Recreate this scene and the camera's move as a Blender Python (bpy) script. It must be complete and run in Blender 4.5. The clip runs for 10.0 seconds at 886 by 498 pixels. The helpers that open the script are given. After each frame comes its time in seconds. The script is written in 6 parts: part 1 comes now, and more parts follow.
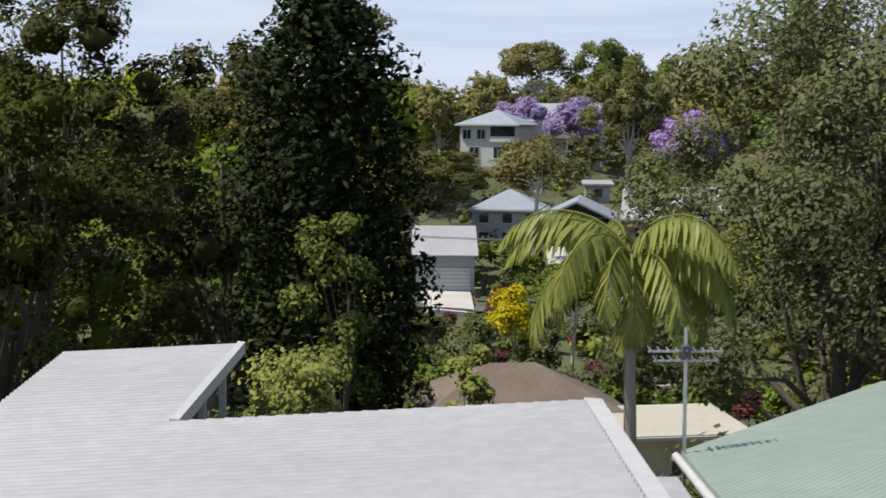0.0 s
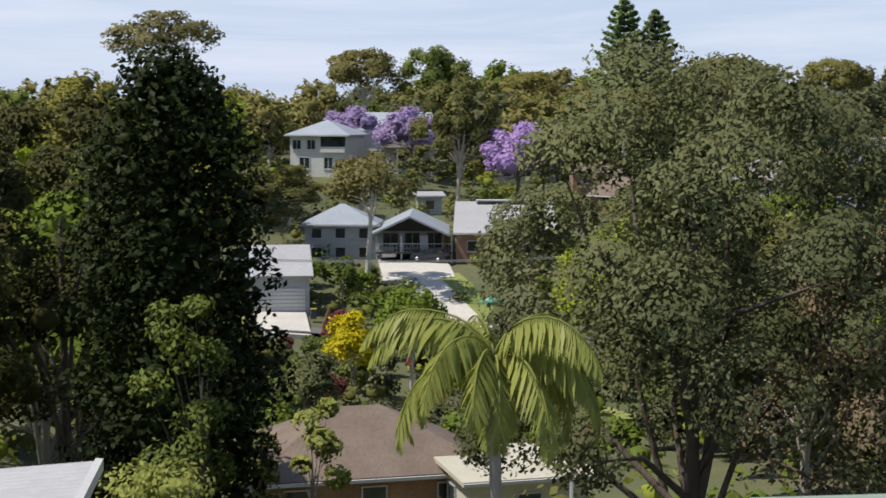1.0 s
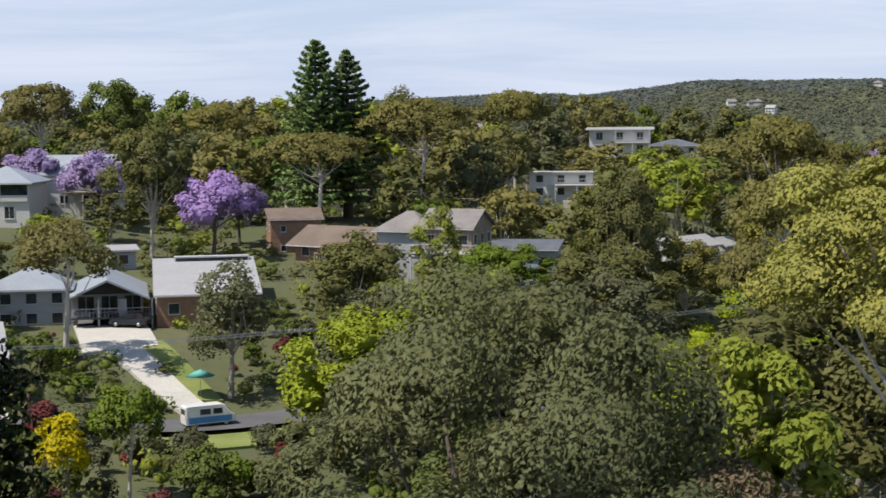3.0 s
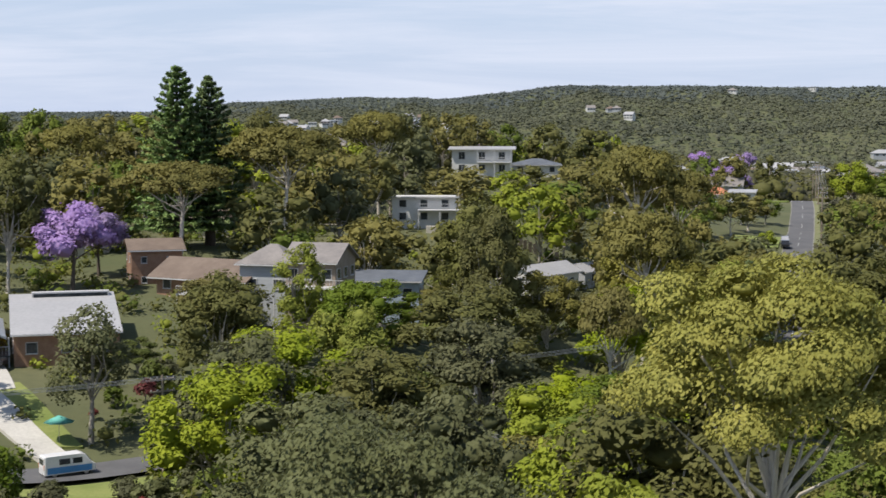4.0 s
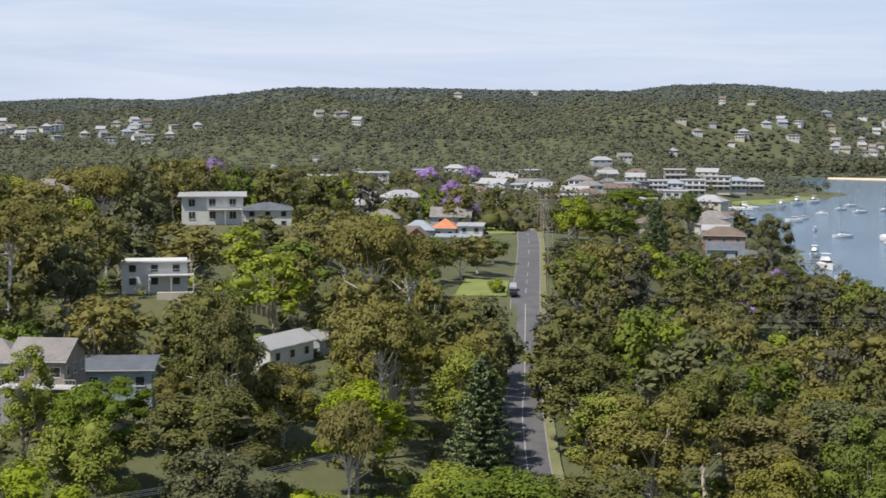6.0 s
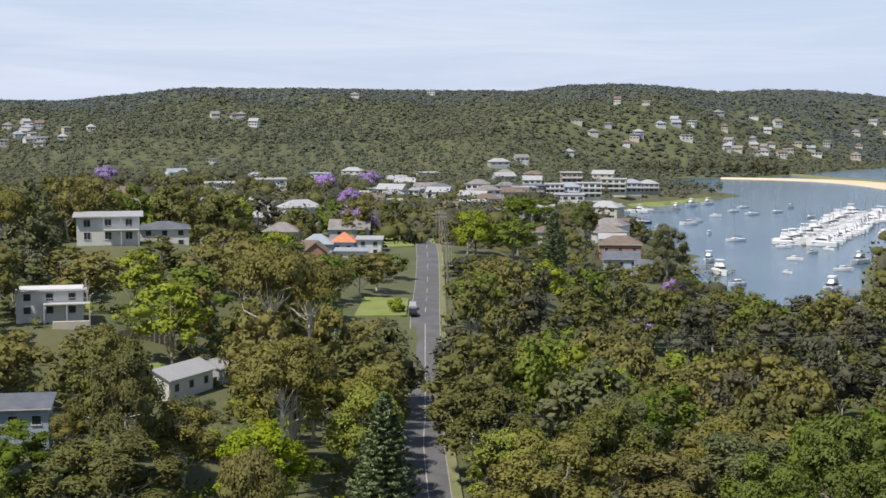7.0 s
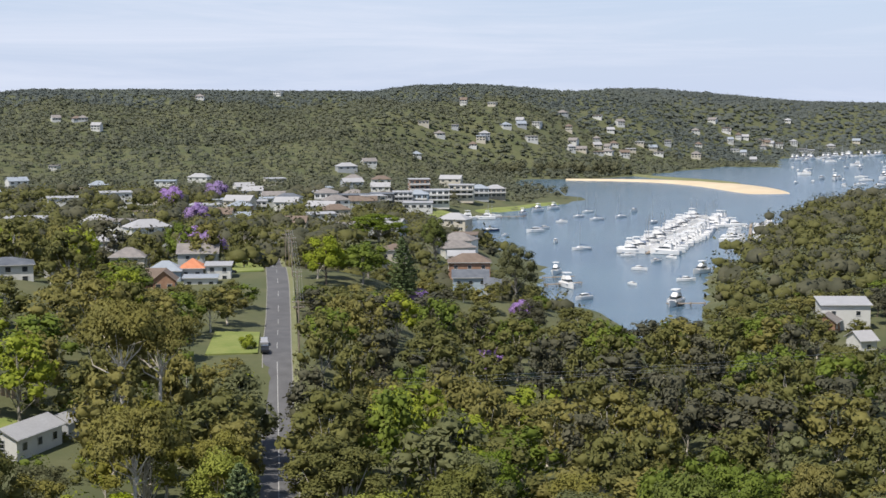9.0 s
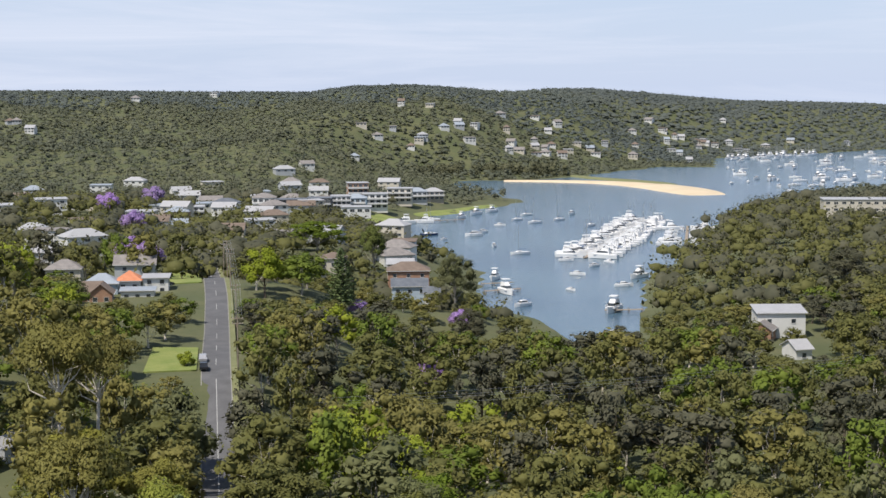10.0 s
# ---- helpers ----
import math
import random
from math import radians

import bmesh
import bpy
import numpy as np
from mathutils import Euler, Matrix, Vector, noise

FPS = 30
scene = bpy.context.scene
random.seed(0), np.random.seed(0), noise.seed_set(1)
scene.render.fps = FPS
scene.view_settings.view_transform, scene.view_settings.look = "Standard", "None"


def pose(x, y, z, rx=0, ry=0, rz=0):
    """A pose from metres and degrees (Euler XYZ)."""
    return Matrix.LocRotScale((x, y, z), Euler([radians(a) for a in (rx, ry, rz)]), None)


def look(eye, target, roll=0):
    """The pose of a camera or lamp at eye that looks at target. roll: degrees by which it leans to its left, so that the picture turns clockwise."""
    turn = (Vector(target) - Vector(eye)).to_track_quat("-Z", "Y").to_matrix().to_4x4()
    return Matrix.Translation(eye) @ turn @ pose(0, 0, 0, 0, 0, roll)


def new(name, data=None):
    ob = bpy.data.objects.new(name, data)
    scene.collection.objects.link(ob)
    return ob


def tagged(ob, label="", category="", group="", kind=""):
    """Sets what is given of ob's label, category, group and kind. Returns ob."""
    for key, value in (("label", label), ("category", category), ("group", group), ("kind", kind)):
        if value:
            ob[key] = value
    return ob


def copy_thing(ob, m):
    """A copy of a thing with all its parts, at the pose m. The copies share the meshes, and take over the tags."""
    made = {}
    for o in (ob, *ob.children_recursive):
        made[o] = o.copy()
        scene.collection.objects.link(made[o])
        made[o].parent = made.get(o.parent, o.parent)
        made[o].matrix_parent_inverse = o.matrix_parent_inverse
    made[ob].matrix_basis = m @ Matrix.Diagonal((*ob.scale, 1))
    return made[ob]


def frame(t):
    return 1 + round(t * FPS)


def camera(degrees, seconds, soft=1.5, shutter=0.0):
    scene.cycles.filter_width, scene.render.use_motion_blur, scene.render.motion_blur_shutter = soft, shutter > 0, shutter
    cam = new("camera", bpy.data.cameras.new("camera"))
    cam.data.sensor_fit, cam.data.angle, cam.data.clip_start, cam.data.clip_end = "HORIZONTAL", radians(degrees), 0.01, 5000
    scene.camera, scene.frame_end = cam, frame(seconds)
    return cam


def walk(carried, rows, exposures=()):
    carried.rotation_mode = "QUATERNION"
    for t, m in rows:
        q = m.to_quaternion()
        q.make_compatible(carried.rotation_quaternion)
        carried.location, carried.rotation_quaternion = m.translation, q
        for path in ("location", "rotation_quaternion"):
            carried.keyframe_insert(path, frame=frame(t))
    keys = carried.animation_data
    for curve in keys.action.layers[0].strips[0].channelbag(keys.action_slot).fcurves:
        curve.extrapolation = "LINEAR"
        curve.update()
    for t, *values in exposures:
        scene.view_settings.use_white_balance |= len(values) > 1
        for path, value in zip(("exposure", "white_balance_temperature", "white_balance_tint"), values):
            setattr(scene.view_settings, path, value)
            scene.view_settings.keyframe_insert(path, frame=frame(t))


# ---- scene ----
cam = camera(32.5, 10.0, soft=1.5, shutter=0.25)
# seconds, x, y, height over the water, heading, tilt, lean
ROWS = [
    (0, 0.00, 0.00, 34.60, 0.00, -4.72, 0.32),
    (0.5, -0.23, 0.00, 35.78, -3.23, -4.84, 0.18),
    (1, -0.81, 0.75, 37.03, -6.56, -4.92, 0.06),
    (1.5, -1.43, 2.26, 38.15, -9.84, -4.93, -0.11),
    (2, -2.45, 3.93, 39.84, -13.27, -4.96, -0.32),
    (2.5, -3.47, 5.31, 41.60, -16.22, -4.97, -0.49),
    (4, -3.96, 5.56, 47.75, -24.20, -5.00, 0.02),
    (4.5, -4.06, 5.75, 50.31, -26.67, -5.04, 0.29),
    (5, -4.02, 6.13, 53.33, -29.25, -5.09, 0.44),
    (5.5, -4.02, 6.53, 56.56, -31.76, -5.19, 0.34),
    (6, -3.98, 6.92, 59.90, -34.41, -5.29, 0.15),
    (7.5, -4.22, 7.31, 67.04, -39.79, -5.50, 0.01),
    (8, -4.40, 7.48, 69.36, -41.29, -5.57, -0.06),
    (8.5, -4.50, 7.53, 71.56, -42.60, -5.64, -0.13),
    (9, -4.53, 7.54, 73.67, -44.01, -5.70, -0.19),
    (9.5, -4.51, 7.63, 75.49, -45.21, -5.75, -0.24),
    (10, -4.48, 7.76, 77.32, -46.34, -5.80, -0.29),
]


def aerial(x, y, z, heading, tilt, lean):
    return pose(x, y, z, 0, 0, heading) @ pose(0, 0, 0, 90 + tilt, 0, 0) @ pose(0, 0, 0, 0, 0, lean)


walk(cam, [(row[0], aerial(*row[1:])) for row in ROWS])

# ---- world, sun, exposure ----
SUN_HEIGHT, SUN_FROM = 58.0, -94.0  # degrees above the horizon, degrees clockwise from +y
world = bpy.data.worlds.new("sky")
scene.world = world
world.use_nodes = True
wt = world.node_tree
wt.nodes.clear()


def wnode(kind, **values):
    n = wt.nodes.new(kind)
    for k, v in values.items():
        n.inputs[k].default_value = v
    return n


sky = wt.nodes.new("ShaderNodeTexSky")
sky.sky_type, sky.sun_disc = "NISHITA", False
sky.sun_elevation, sky.sun_rotation = radians(SUN_HEIGHT), radians(SUN_FROM)
sky.air_density, sky.dust_density, sky.ozone_density = 1.0, 0.4, 2.5
wco = wt.nodes.new("ShaderNodeTexCoord")
wmap = wt.nodes.new("ShaderNodeMapping")
wmap.inputs["Scale"].default_value = (1.2, 1.2, 16.0)
wnoise = wnode("ShaderNodeTexNoise", Scale=2.6, Detail=9.0, Roughness=0.62, Distortion=0.5)
wramp = wt.nodes.new("ShaderNodeValToRGB")
wramp.color_ramp.elements[0].position, wramp.color_ramp.elements[1].position = 0.42, 0.66
wramp.color_ramp.elements[1].color = (0.75, 0.75, 0.75, 1)
wmix = wt.nodes.new("ShaderNodeMix")
wmix.data_type = "RGBA"
wmix.inputs["B"].default_value = (6.9, 7.4, 8.7, 1)
wbg = wnode("ShaderNodeBackground", Strength=0.11)
wout = wt.nodes.new("ShaderNodeOutputWorld")
wt.links.new(wco.outputs["Generated"], wmap.inputs["Vector"])
wt.links.new(wmap.outputs["Vector"], wnoise.inputs["Vector"])
wt.links.new(wnoise.outputs["Fac"], wramp.inputs["Fac"])
wthin = wnode("ShaderNodeMapRange")
wthin.inputs["From Min"].default_value, wthin.inputs["From Max"].default_value = 0.2, 0.75
wthin.inputs["To Min"].default_value, wthin.inputs["To Max"].default_value = 1.0, 0.3
wcover = wt.nodes.new("ShaderNodeMath")
wcover.operation = "MULTIPLY"
wt.links.new(wramp.outputs["Color"], wcover.inputs[0])
wt.links.new(wthin.outputs["Result"], wcover.inputs[1])
wt.links.new(wcover.outputs["Value"], wmix.inputs["Factor"])
wsep = wt.nodes.new("ShaderNodeSeparateXYZ")
whz = wnode("ShaderNodeMapRange")
whz.inputs["From Min"].default_value, whz.inputs["From Max"].default_value = 0.45, -0.02
whz.inputs["To Max"].default_value = 0.92
whaze = wt.nodes.new("ShaderNodeMix")
whaze.data_type = "RGBA"
whaze.inputs["B"].default_value = (5.4, 6.3, 8.4, 1)
wt.links.new(wco.outputs["Generated"], wsep.inputs["Vector"])
wt.links.new(wsep.outputs["Z"], whz.inputs["Value"])
wt.links.new(wsep.outputs["Z"], wthin.inputs["Value"])
wt.links.new(whz.outputs["Result"], whaze.inputs["Factor"])
wt.links.new(sky.outputs["Color"], whaze.inputs["A"])
wt.links.new(whaze.outputs["Result"], wmix.inputs["A"])
wt.links.new(wmix.outputs["Result"], wbg.inputs["Color"])
wt.links.new(wbg.outputs["Background"], wout.inputs["Surface"])

sun = new("sun", bpy.data.lights.new("sun", "SUN"))
sun.data.energy, sun.data.angle, sun.data.color = 5.0, radians(0.6), (1.0, 0.925, 0.82)
_a, _e = radians(SUN_FROM), radians(SUN_HEIGHT)
sun.matrix_world = look((0, 0, 300), (-math.sin(_a) * math.cos(_e) * 100, -math.cos(_a) * math.cos(_e) * 100, 300 - math.sin(_e) * 100))
scene.view_settings.exposure = 0.0


# ---- materials ----
def nodes_of(name):
    m = bpy.data.materials.new(name)
    m.use_nodes = True
    nt = m.node_tree
    return m, nt, nt.nodes["Principled BSDF"], nt.nodes["Material Output"]


def link_mix(nt, fac, a, b, blend="MIX"):
    n = nt.nodes.new("ShaderNodeMix")
    n.data_type, n.blend_type = "RGBA", blend
    for key, v in (("Factor", fac), ("A", a), ("B", b)):
        if hasattr(v, "is_linked"):
            nt.links.new(v, n.inputs[key])
        elif key == "Factor":
            n.inputs[key].default_value = v
        else:
            n.inputs[key].default_value = (*v, 1)
    return n.outputs["Result"]


def noise_fac(nt, scale, detail=6.0, lo=0.35, hi=0.65, rough=0.6, stretch=(1, 1, 1), coords="Object"):
    tc, mp, n, r = (nt.nodes.new(k) for k in ("ShaderNodeTexCoord", "ShaderNodeMapping", "ShaderNodeTexNoise", "ShaderNodeMapRange"))
    mp.inputs["Scale"].default_value = stretch
    n.inputs["Scale"].default_value, n.inputs["Detail"].default_value, n.inputs["Roughness"].default_value = scale, detail, rough
    r.inputs["From Min"].default_value, r.inputs["From Max"].default_value = lo, hi
    nt.links.new(tc.outputs[coords], mp.inputs["Vector"])
    nt.links.new(mp.outputs["Vector"], n.inputs["Vector"])
    nt.links.new(n.outputs["Fac"], r.inputs["Value"])
    return r.outputs["Result"]


def surface(name, c1, c2, rough=0.8, scale=0.6, fine=8.0, bump=0.3, metal=0.0, stain=None, stretch=(1, 1, 1), coords="Object"):
    """Two-scale mottled paint, stone, soil or metal."""
    m, nt, bs, out = nodes_of(name)
    col = link_mix(nt, noise_fac(nt, scale, stretch=stretch, coords=coords), c1, c2)
    f2 = noise_fac(nt, fine, 5.0, 0.3, 0.7, stretch=stretch, coords=coords)
    dark = tuple(v * 0.72 for v in (stain or c1))
    col = link_mix(nt, link_fac(nt, f2, 0.45), col, dark)
    nt.links.new(col, bs.inputs["Base Color"])
    bs.inputs["Roughness"].default_value, bs.inputs["Metallic"].default_value = rough, metal
    if bump:
        b = nt.nodes.new("ShaderNodeBump")
        b.inputs["Strength"].default_value, b.inputs["Distance"].default_value = bump, 0.05
        nt.links.new(f2, b.inputs["Height"])
        nt.links.new(b.outputs["Normal"], bs.inputs["Normal"])
    return m


def link_fac(nt, sock, k):
    n = nt.nodes.new("ShaderNodeMath")
    n.operation = "MULTIPLY"
    nt.links.new(sock, n.inputs[0])
    n.inputs[1].default_value = k
    return n.outputs["Value"]


def leaf(name, c1, c2, c3=None, through_light=0.28, rough=0.6, grain=0.35, stand=0.06):
    """Foliage: every leaf its own tone, every tree its own shift, some light let through."""
    m, nt, bs, out = nodes_of(name)
    geo, info = nt.nodes.new("ShaderNodeNewGeometry"), nt.nodes.new("ShaderNodeObjectInfo")
    col = link_mix(nt, geo.outputs["Random Per Island"], c1, c2)
    patch = noise_fac(nt, grain, 4.0, 0.35, 0.68)
    col = link_mix(nt, link_fac(nt, patch, 0.6), col, c3 or tuple(0.62 * v for v in c1))
    stand_tone = noise_fac(nt, stand, 3.0, 0.4, 0.62)
    col = link_mix(nt, link_fac(nt, stand_tone, 0.55), col, (min(1, c2[0] * 1.06), c2[1] * 1.04, c2[2] * 0.9))
    hsv = nt.nodes.new("ShaderNodeHueSaturation")
    for key, lo, hi in (("Hue", 0.492, 0.508), ("Value", 0.86, 1.12), ("Saturation", 0.85, 1.08)):
        r = nt.nodes.new("ShaderNodeMapRange")
        r.inputs["To Min"].default_value, r.inputs["To Max"].default_value = lo, hi
        nt.links.new(info.outputs["Random"], r.inputs["Value"])
        nt.links.new(r.outputs["Result"], hsv.inputs[key])
    nt.links.new(col, hsv.inputs["Color"])
    nt.links.new(hsv.outputs["Color"], bs.inputs["Base Color"])
    bs.inputs["Roughness"].default_value = rough
    bs.inputs["Specular IOR Level"].default_value = 0.1
    tr, mx = nt.nodes.new("ShaderNodeBsdfTranslucent"), nt.nodes.new("ShaderNodeMixShader")
    nt.links.new(hsv.outputs["Color"], tr.inputs["Color"])
    mx.inputs["Fac"].default_value = through_light
    nt.links.new(bs.outputs["BSDF"], mx.inputs[1])
    nt.links.new(tr.outputs["BSDF"], mx.inputs[2])
    nt.links.new(mx.outputs["Shader"], out.inputs["Surface"])
    return m


L_GUM = leaf("gum_leaves", (0.119, 0.125, 0.041), (0.179, 0.178, 0.060), (0.069, 0.078, 0.023))
L_OLIVE = leaf("olive_gum_leaves", (0.180, 0.170, 0.047), (0.248, 0.228, 0.068), (0.104, 0.105, 0.030))
L_GREY = leaf("grey_green_leaves", (0.113, 0.125, 0.058), (0.171, 0.180, 0.089), (0.068, 0.080, 0.033))
L_GREEN = leaf("broad_green_leaves", (0.111, 0.156, 0.029), (0.176, 0.218, 0.043), (0.061, 0.088, 0.018))
L_LIME = leaf("bright_green_leaves", (0.204, 0.253, 0.027), (0.321, 0.359, 0.044), (0.107, 0.147, 0.018))
L_GOLD = leaf("golden_gum_leaves", (0.299, 0.310, 0.052), (0.414, 0.402, 0.069), (0.184, 0.207, 0.034))
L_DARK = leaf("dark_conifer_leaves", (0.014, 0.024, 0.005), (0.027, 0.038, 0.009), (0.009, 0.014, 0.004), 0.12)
# gum leaves with a darkened base colour that stands for their shade
L_SHADE = leaf("shade_toned_gum_leaves", (0.047, 0.055, 0.012), (0.089, 0.090, 0.021), (0.026, 0.032, 0.007), 0.2)
L_PINE = leaf("norfolk_pine_needles", (0.158, 0.248, 0.097), (0.272, 0.351, 0.139), (0.101, 0.167, 0.062), 0.2)
L_CASU = leaf("casuarina_needles", (0.086, 0.089, 0.055), (0.127, 0.126, 0.082), (0.054, 0.060, 0.036), 0.2)
L_BROWN = leaf("dry_brown_green_leaves", (0.180, 0.138, 0.069), (0.262, 0.194, 0.099), (0.098, 0.083, 0.041), 0.2)
L_JAC = leaf("jacaranda_blossom", (0.350, 0.230, 0.532), (0.488, 0.350, 0.665), (0.276, 0.200, 0.399), 0.3)
L_YELLOW = leaf("yellow_shrub_leaves", (0.477, 0.378, 0.026), (0.591, 0.468, 0.043), (0.191, 0.216, 0.026), 0.3)
L_RED = leaf("dark_red_leaves", (0.140, 0.036, 0.040), (0.229, 0.060, 0.057), (0.076, 0.024, 0.023), 0.2)
L_PALM = leaf("palm_fronds", (0.260, 0.324, 0.048), (0.442, 0.486, 0.084), (0.169, 0.216, 0.036), 0.4, 0.4)
L_PINK = leaf("pink_blossom", (0.477, 0.060, 0.209), (0.636, 0.120, 0.304), (0.106, 0.120, 0.038), 0.3)
# distance haze is painted into these two colours: far forest greyer, ridge bluer
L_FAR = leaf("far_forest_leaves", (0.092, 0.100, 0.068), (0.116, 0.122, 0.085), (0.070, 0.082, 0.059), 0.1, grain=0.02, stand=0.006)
L_RIDGE = leaf("hazed_gum_forest", (0.082, 0.096, 0.088), (0.100, 0.113, 0.103), (0.069, 0.082, 0.080), 0.1, grain=0.02, stand=0.006)
BARK = surface("grey_bark", (0.3, 0.27, 0.23), (0.42, 0.39, 0.34), 0.9, 1.5, 9.0, 0.6, stretch=(1, 1, 0.25))
BARK_PALE = surface("pale_gum_bark", (0.55, 0.5, 0.43), (0.68, 0.63, 0.56), 0.85, 1.2, 7.0, 0.4, stretch=(1, 1, 0.3))
BARK_DARK = surface("dark_bark", (0.09, 0.07, 0.055), (0.15, 0.12, 0.095), 0.95, 1.5, 9.0, 0.6, stretch=(1, 1, 0.25))
GROUND = surface("leaf_litter_and_grass", (0.082, 0.098, 0.040), (0.130, 0.130, 0.060), 0.95, 0.05, 0.8, 0.5)
LAWN = surface("lawn_grass", (0.17, 0.22, 0.05), (0.27, 0.29, 0.09), 0.95, 0.18, 3.0, 0.5)
ASPHALT = surface("asphalt", (0.1, 0.1, 0.105), (0.145, 0.145, 0.15), 0.85, 0.25, 4.0, 0.2)
CONCRETE = surface("pale_concrete", (0.5, 0.48, 0.44), (0.62, 0.6, 0.55), 0.85, 0.3, 3.0, 0.2)
SAND = surface("beach_sand", (0.62, 0.5, 0.34), (0.72, 0.6, 0.43), 0.95, 0.05, 0.6, 0.2)
LINE = surface("road_line_paint", (0.42, 0.42, 0.41), (0.52, 0.52, 0.5), 0.7, 1.0, 6.0, 0)


def water_material():
    m, nt, bs, out = nodes_of("bay_water")
    col = link_mix(nt, noise_fac(nt, 0.012, 4.0, 0.4, 0.6), (0.06, 0.115, 0.175), (0.085, 0.15, 0.205))
    nt.links.new(col, bs.inputs["Base Color"])
    bs.inputs["Roughness"].default_value, bs.inputs["IOR"].default_value = 0.16, 1.33
    b = nt.nodes.new("ShaderNodeBump")
    b.inputs["Strength"].default_value, b.inputs["Distance"].default_value = 0.35, 0.25
    nt.links.new(noise_fac(nt, 0.55, 6.0, 0.2, 0.8), b.inputs["Height"])
    nt.links.new(b.outputs["Normal"], bs.inputs["Normal"])
    return m


WATER = water_material()


# ---- mesh helpers ----
def mesh_np(name, verts, quads=None, tris=None, mat=None, smooth=False, normals=None):
    me = bpy.data.meshes.new(name)
    verts = np.asarray(verts, np.float32).reshape(-1, 3)
    quads = np.zeros((0, 4), np.int32) if quads is None else np.asarray(quads, np.int32).reshape(-1, 4)
    tris = np.zeros((0, 3), np.int32) if tris is None else np.asarray(tris, np.int32).reshape(-1, 3)
    me.vertices.add(len(verts))
    me.vertices.foreach_set("co", verts.ravel())
    nq, ntri = len(quads), len(tris)
    me.loops.add(nq * 4 + ntri * 3)
    me.loops.foreach_set("vertex_index", np.r_[quads.ravel(), tris.ravel()].astype(np.int32))
    me.polygons.add(nq + ntri)
    me.polygons.foreach_set("loop_start", np.r_[np.arange(nq) * 4, nq * 4 + np.arange(ntri) * 3].astype(np.int32))
    if smooth:
        me.polygons.foreach_set("use_smooth", np.ones(nq + ntri, bool))
    me.update(calc_edges=True)
    if normals is not None:
        me.polygons.foreach_set("use_smooth", np.ones(nq + ntri, bool))
        me.normals_split_custom_set_from_vertices(np.asarray(normals, np.float32))
    if mat:
        me.materials.append(mat)
    return me


def part(name, bm, material, parent=None, label=""):
    """One bmesh (or mesh) as one object, under a thing or part."""
    if isinstance(bm, bmesh.types.BMesh):
        me = bpy.data.meshes.new(name)
        bm.to_mesh(me)
        bm.free()
        me.materials.append(material)
    else:
        me = bm
        if material and not me.materials:
            me.materials.append(material)
    ob = new(name, me)
    ob.parent = parent
    return tagged(ob, label) if label else ob


def thing(name, m, label, category, group="", kind=""):
    ob = new(name)
    ob.empty_display_size = 0.5
    ob.matrix_world = m
    return tagged(ob, label, category, group, kind)


def add_box(bm, x0, x1, y0, y1, z0, z1, bevel=0.0):
    g = bmesh.ops.create_cube(bm, size=1, matrix=Matrix.Translation(((x0 + x1) / 2, (y0 + y1) / 2, (z0 + z1) / 2)) @ Matrix.Diagonal((x1 - x0, y1 - y0, z1 - z0, 1)))
    if bevel:
        edges = list({e for v in g["verts"] for e in v.link_edges})
        bmesh.ops.bevel(bm, geom=edges, offset=bevel, segments=1, affect="EDGES")
    return bm


def box(x0, x1, y0, y1, z0, z1, bevel=0.0):
    return add_box(bmesh.new(), x0, x1, y0, y1, z0, z1, bevel)


def tube(points, radii, sides=7):
    """A tapered tube along points: verts and quads."""
    pts = [Vector(p) for p in points]
    v, q = [], []
    for i, p in enumerate(pts):
        d = (pts[min(i + 1, len(pts) - 1)] - pts[max(i - 1, 0)]).normalized()
        a = d.orthogonal().normalized()
        b = d.cross(a)
        for k in range(sides):
            w = 2 * math.pi * k / sides
            v.append(p + radii[i] * (math.cos(w) * a + math.sin(w) * b))
    for i in range(len(pts) - 1):
        for k in range(sides):
            q.append((i * sides + k, i * sides + (k + 1) % sides, (i + 1) * sides + (k + 1) % sides, (i + 1) * sides + k))
    return np.array([tuple(p) for p in v]), np.array(q)


class Heap:
    """Collects verts, quads and tris of many pieces; leaves bring the soft normals of their clump."""

    def __init__(self):
        self.v, self.q, self.t, self.nr, self.n, self.soft = [], [], [], [], 0, False

    def add(self, v, q=None, t=None, normals=None):
        self.v.append(np.asarray(v, float).reshape(-1, 3))
        self.nr.append(np.zeros_like(self.v[-1]) if normals is None else np.asarray(normals, float).reshape(-1, 3))
        self.soft |= normals is not None
        if q is not None and len(q):
            self.q.append(np.asarray(q) + self.n)
        if t is not None and len(t):
            self.t.append(np.asarray(t) + self.n)
        self.n += len(self.v[-1])
        return self

    def add_heap(self, src, m):
        """All of another heap, moved by a 4 x 4 matrix."""
        nr = np.concatenate(src.nr) @ np.linalg.inv(m[:3, :3])
        nr /= np.linalg.norm(nr, axis=1, keepdims=True) + 1e-9
        return self.add(np.concatenate(src.v) @ m[:3, :3].T + m[:3, 3], np.concatenate(src.q) if src.q else None, np.concatenate(src.t) if src.t else None, nr if src.soft else None)

    def mesh(self, name, mat, smooth=False):
        return mesh_np(name, np.concatenate(self.v), np.concatenate(self.q) if self.q else None, np.concatenate(self.t) if self.t else None, mat, smooth, np.concatenate(self.nr) if self.soft else None)


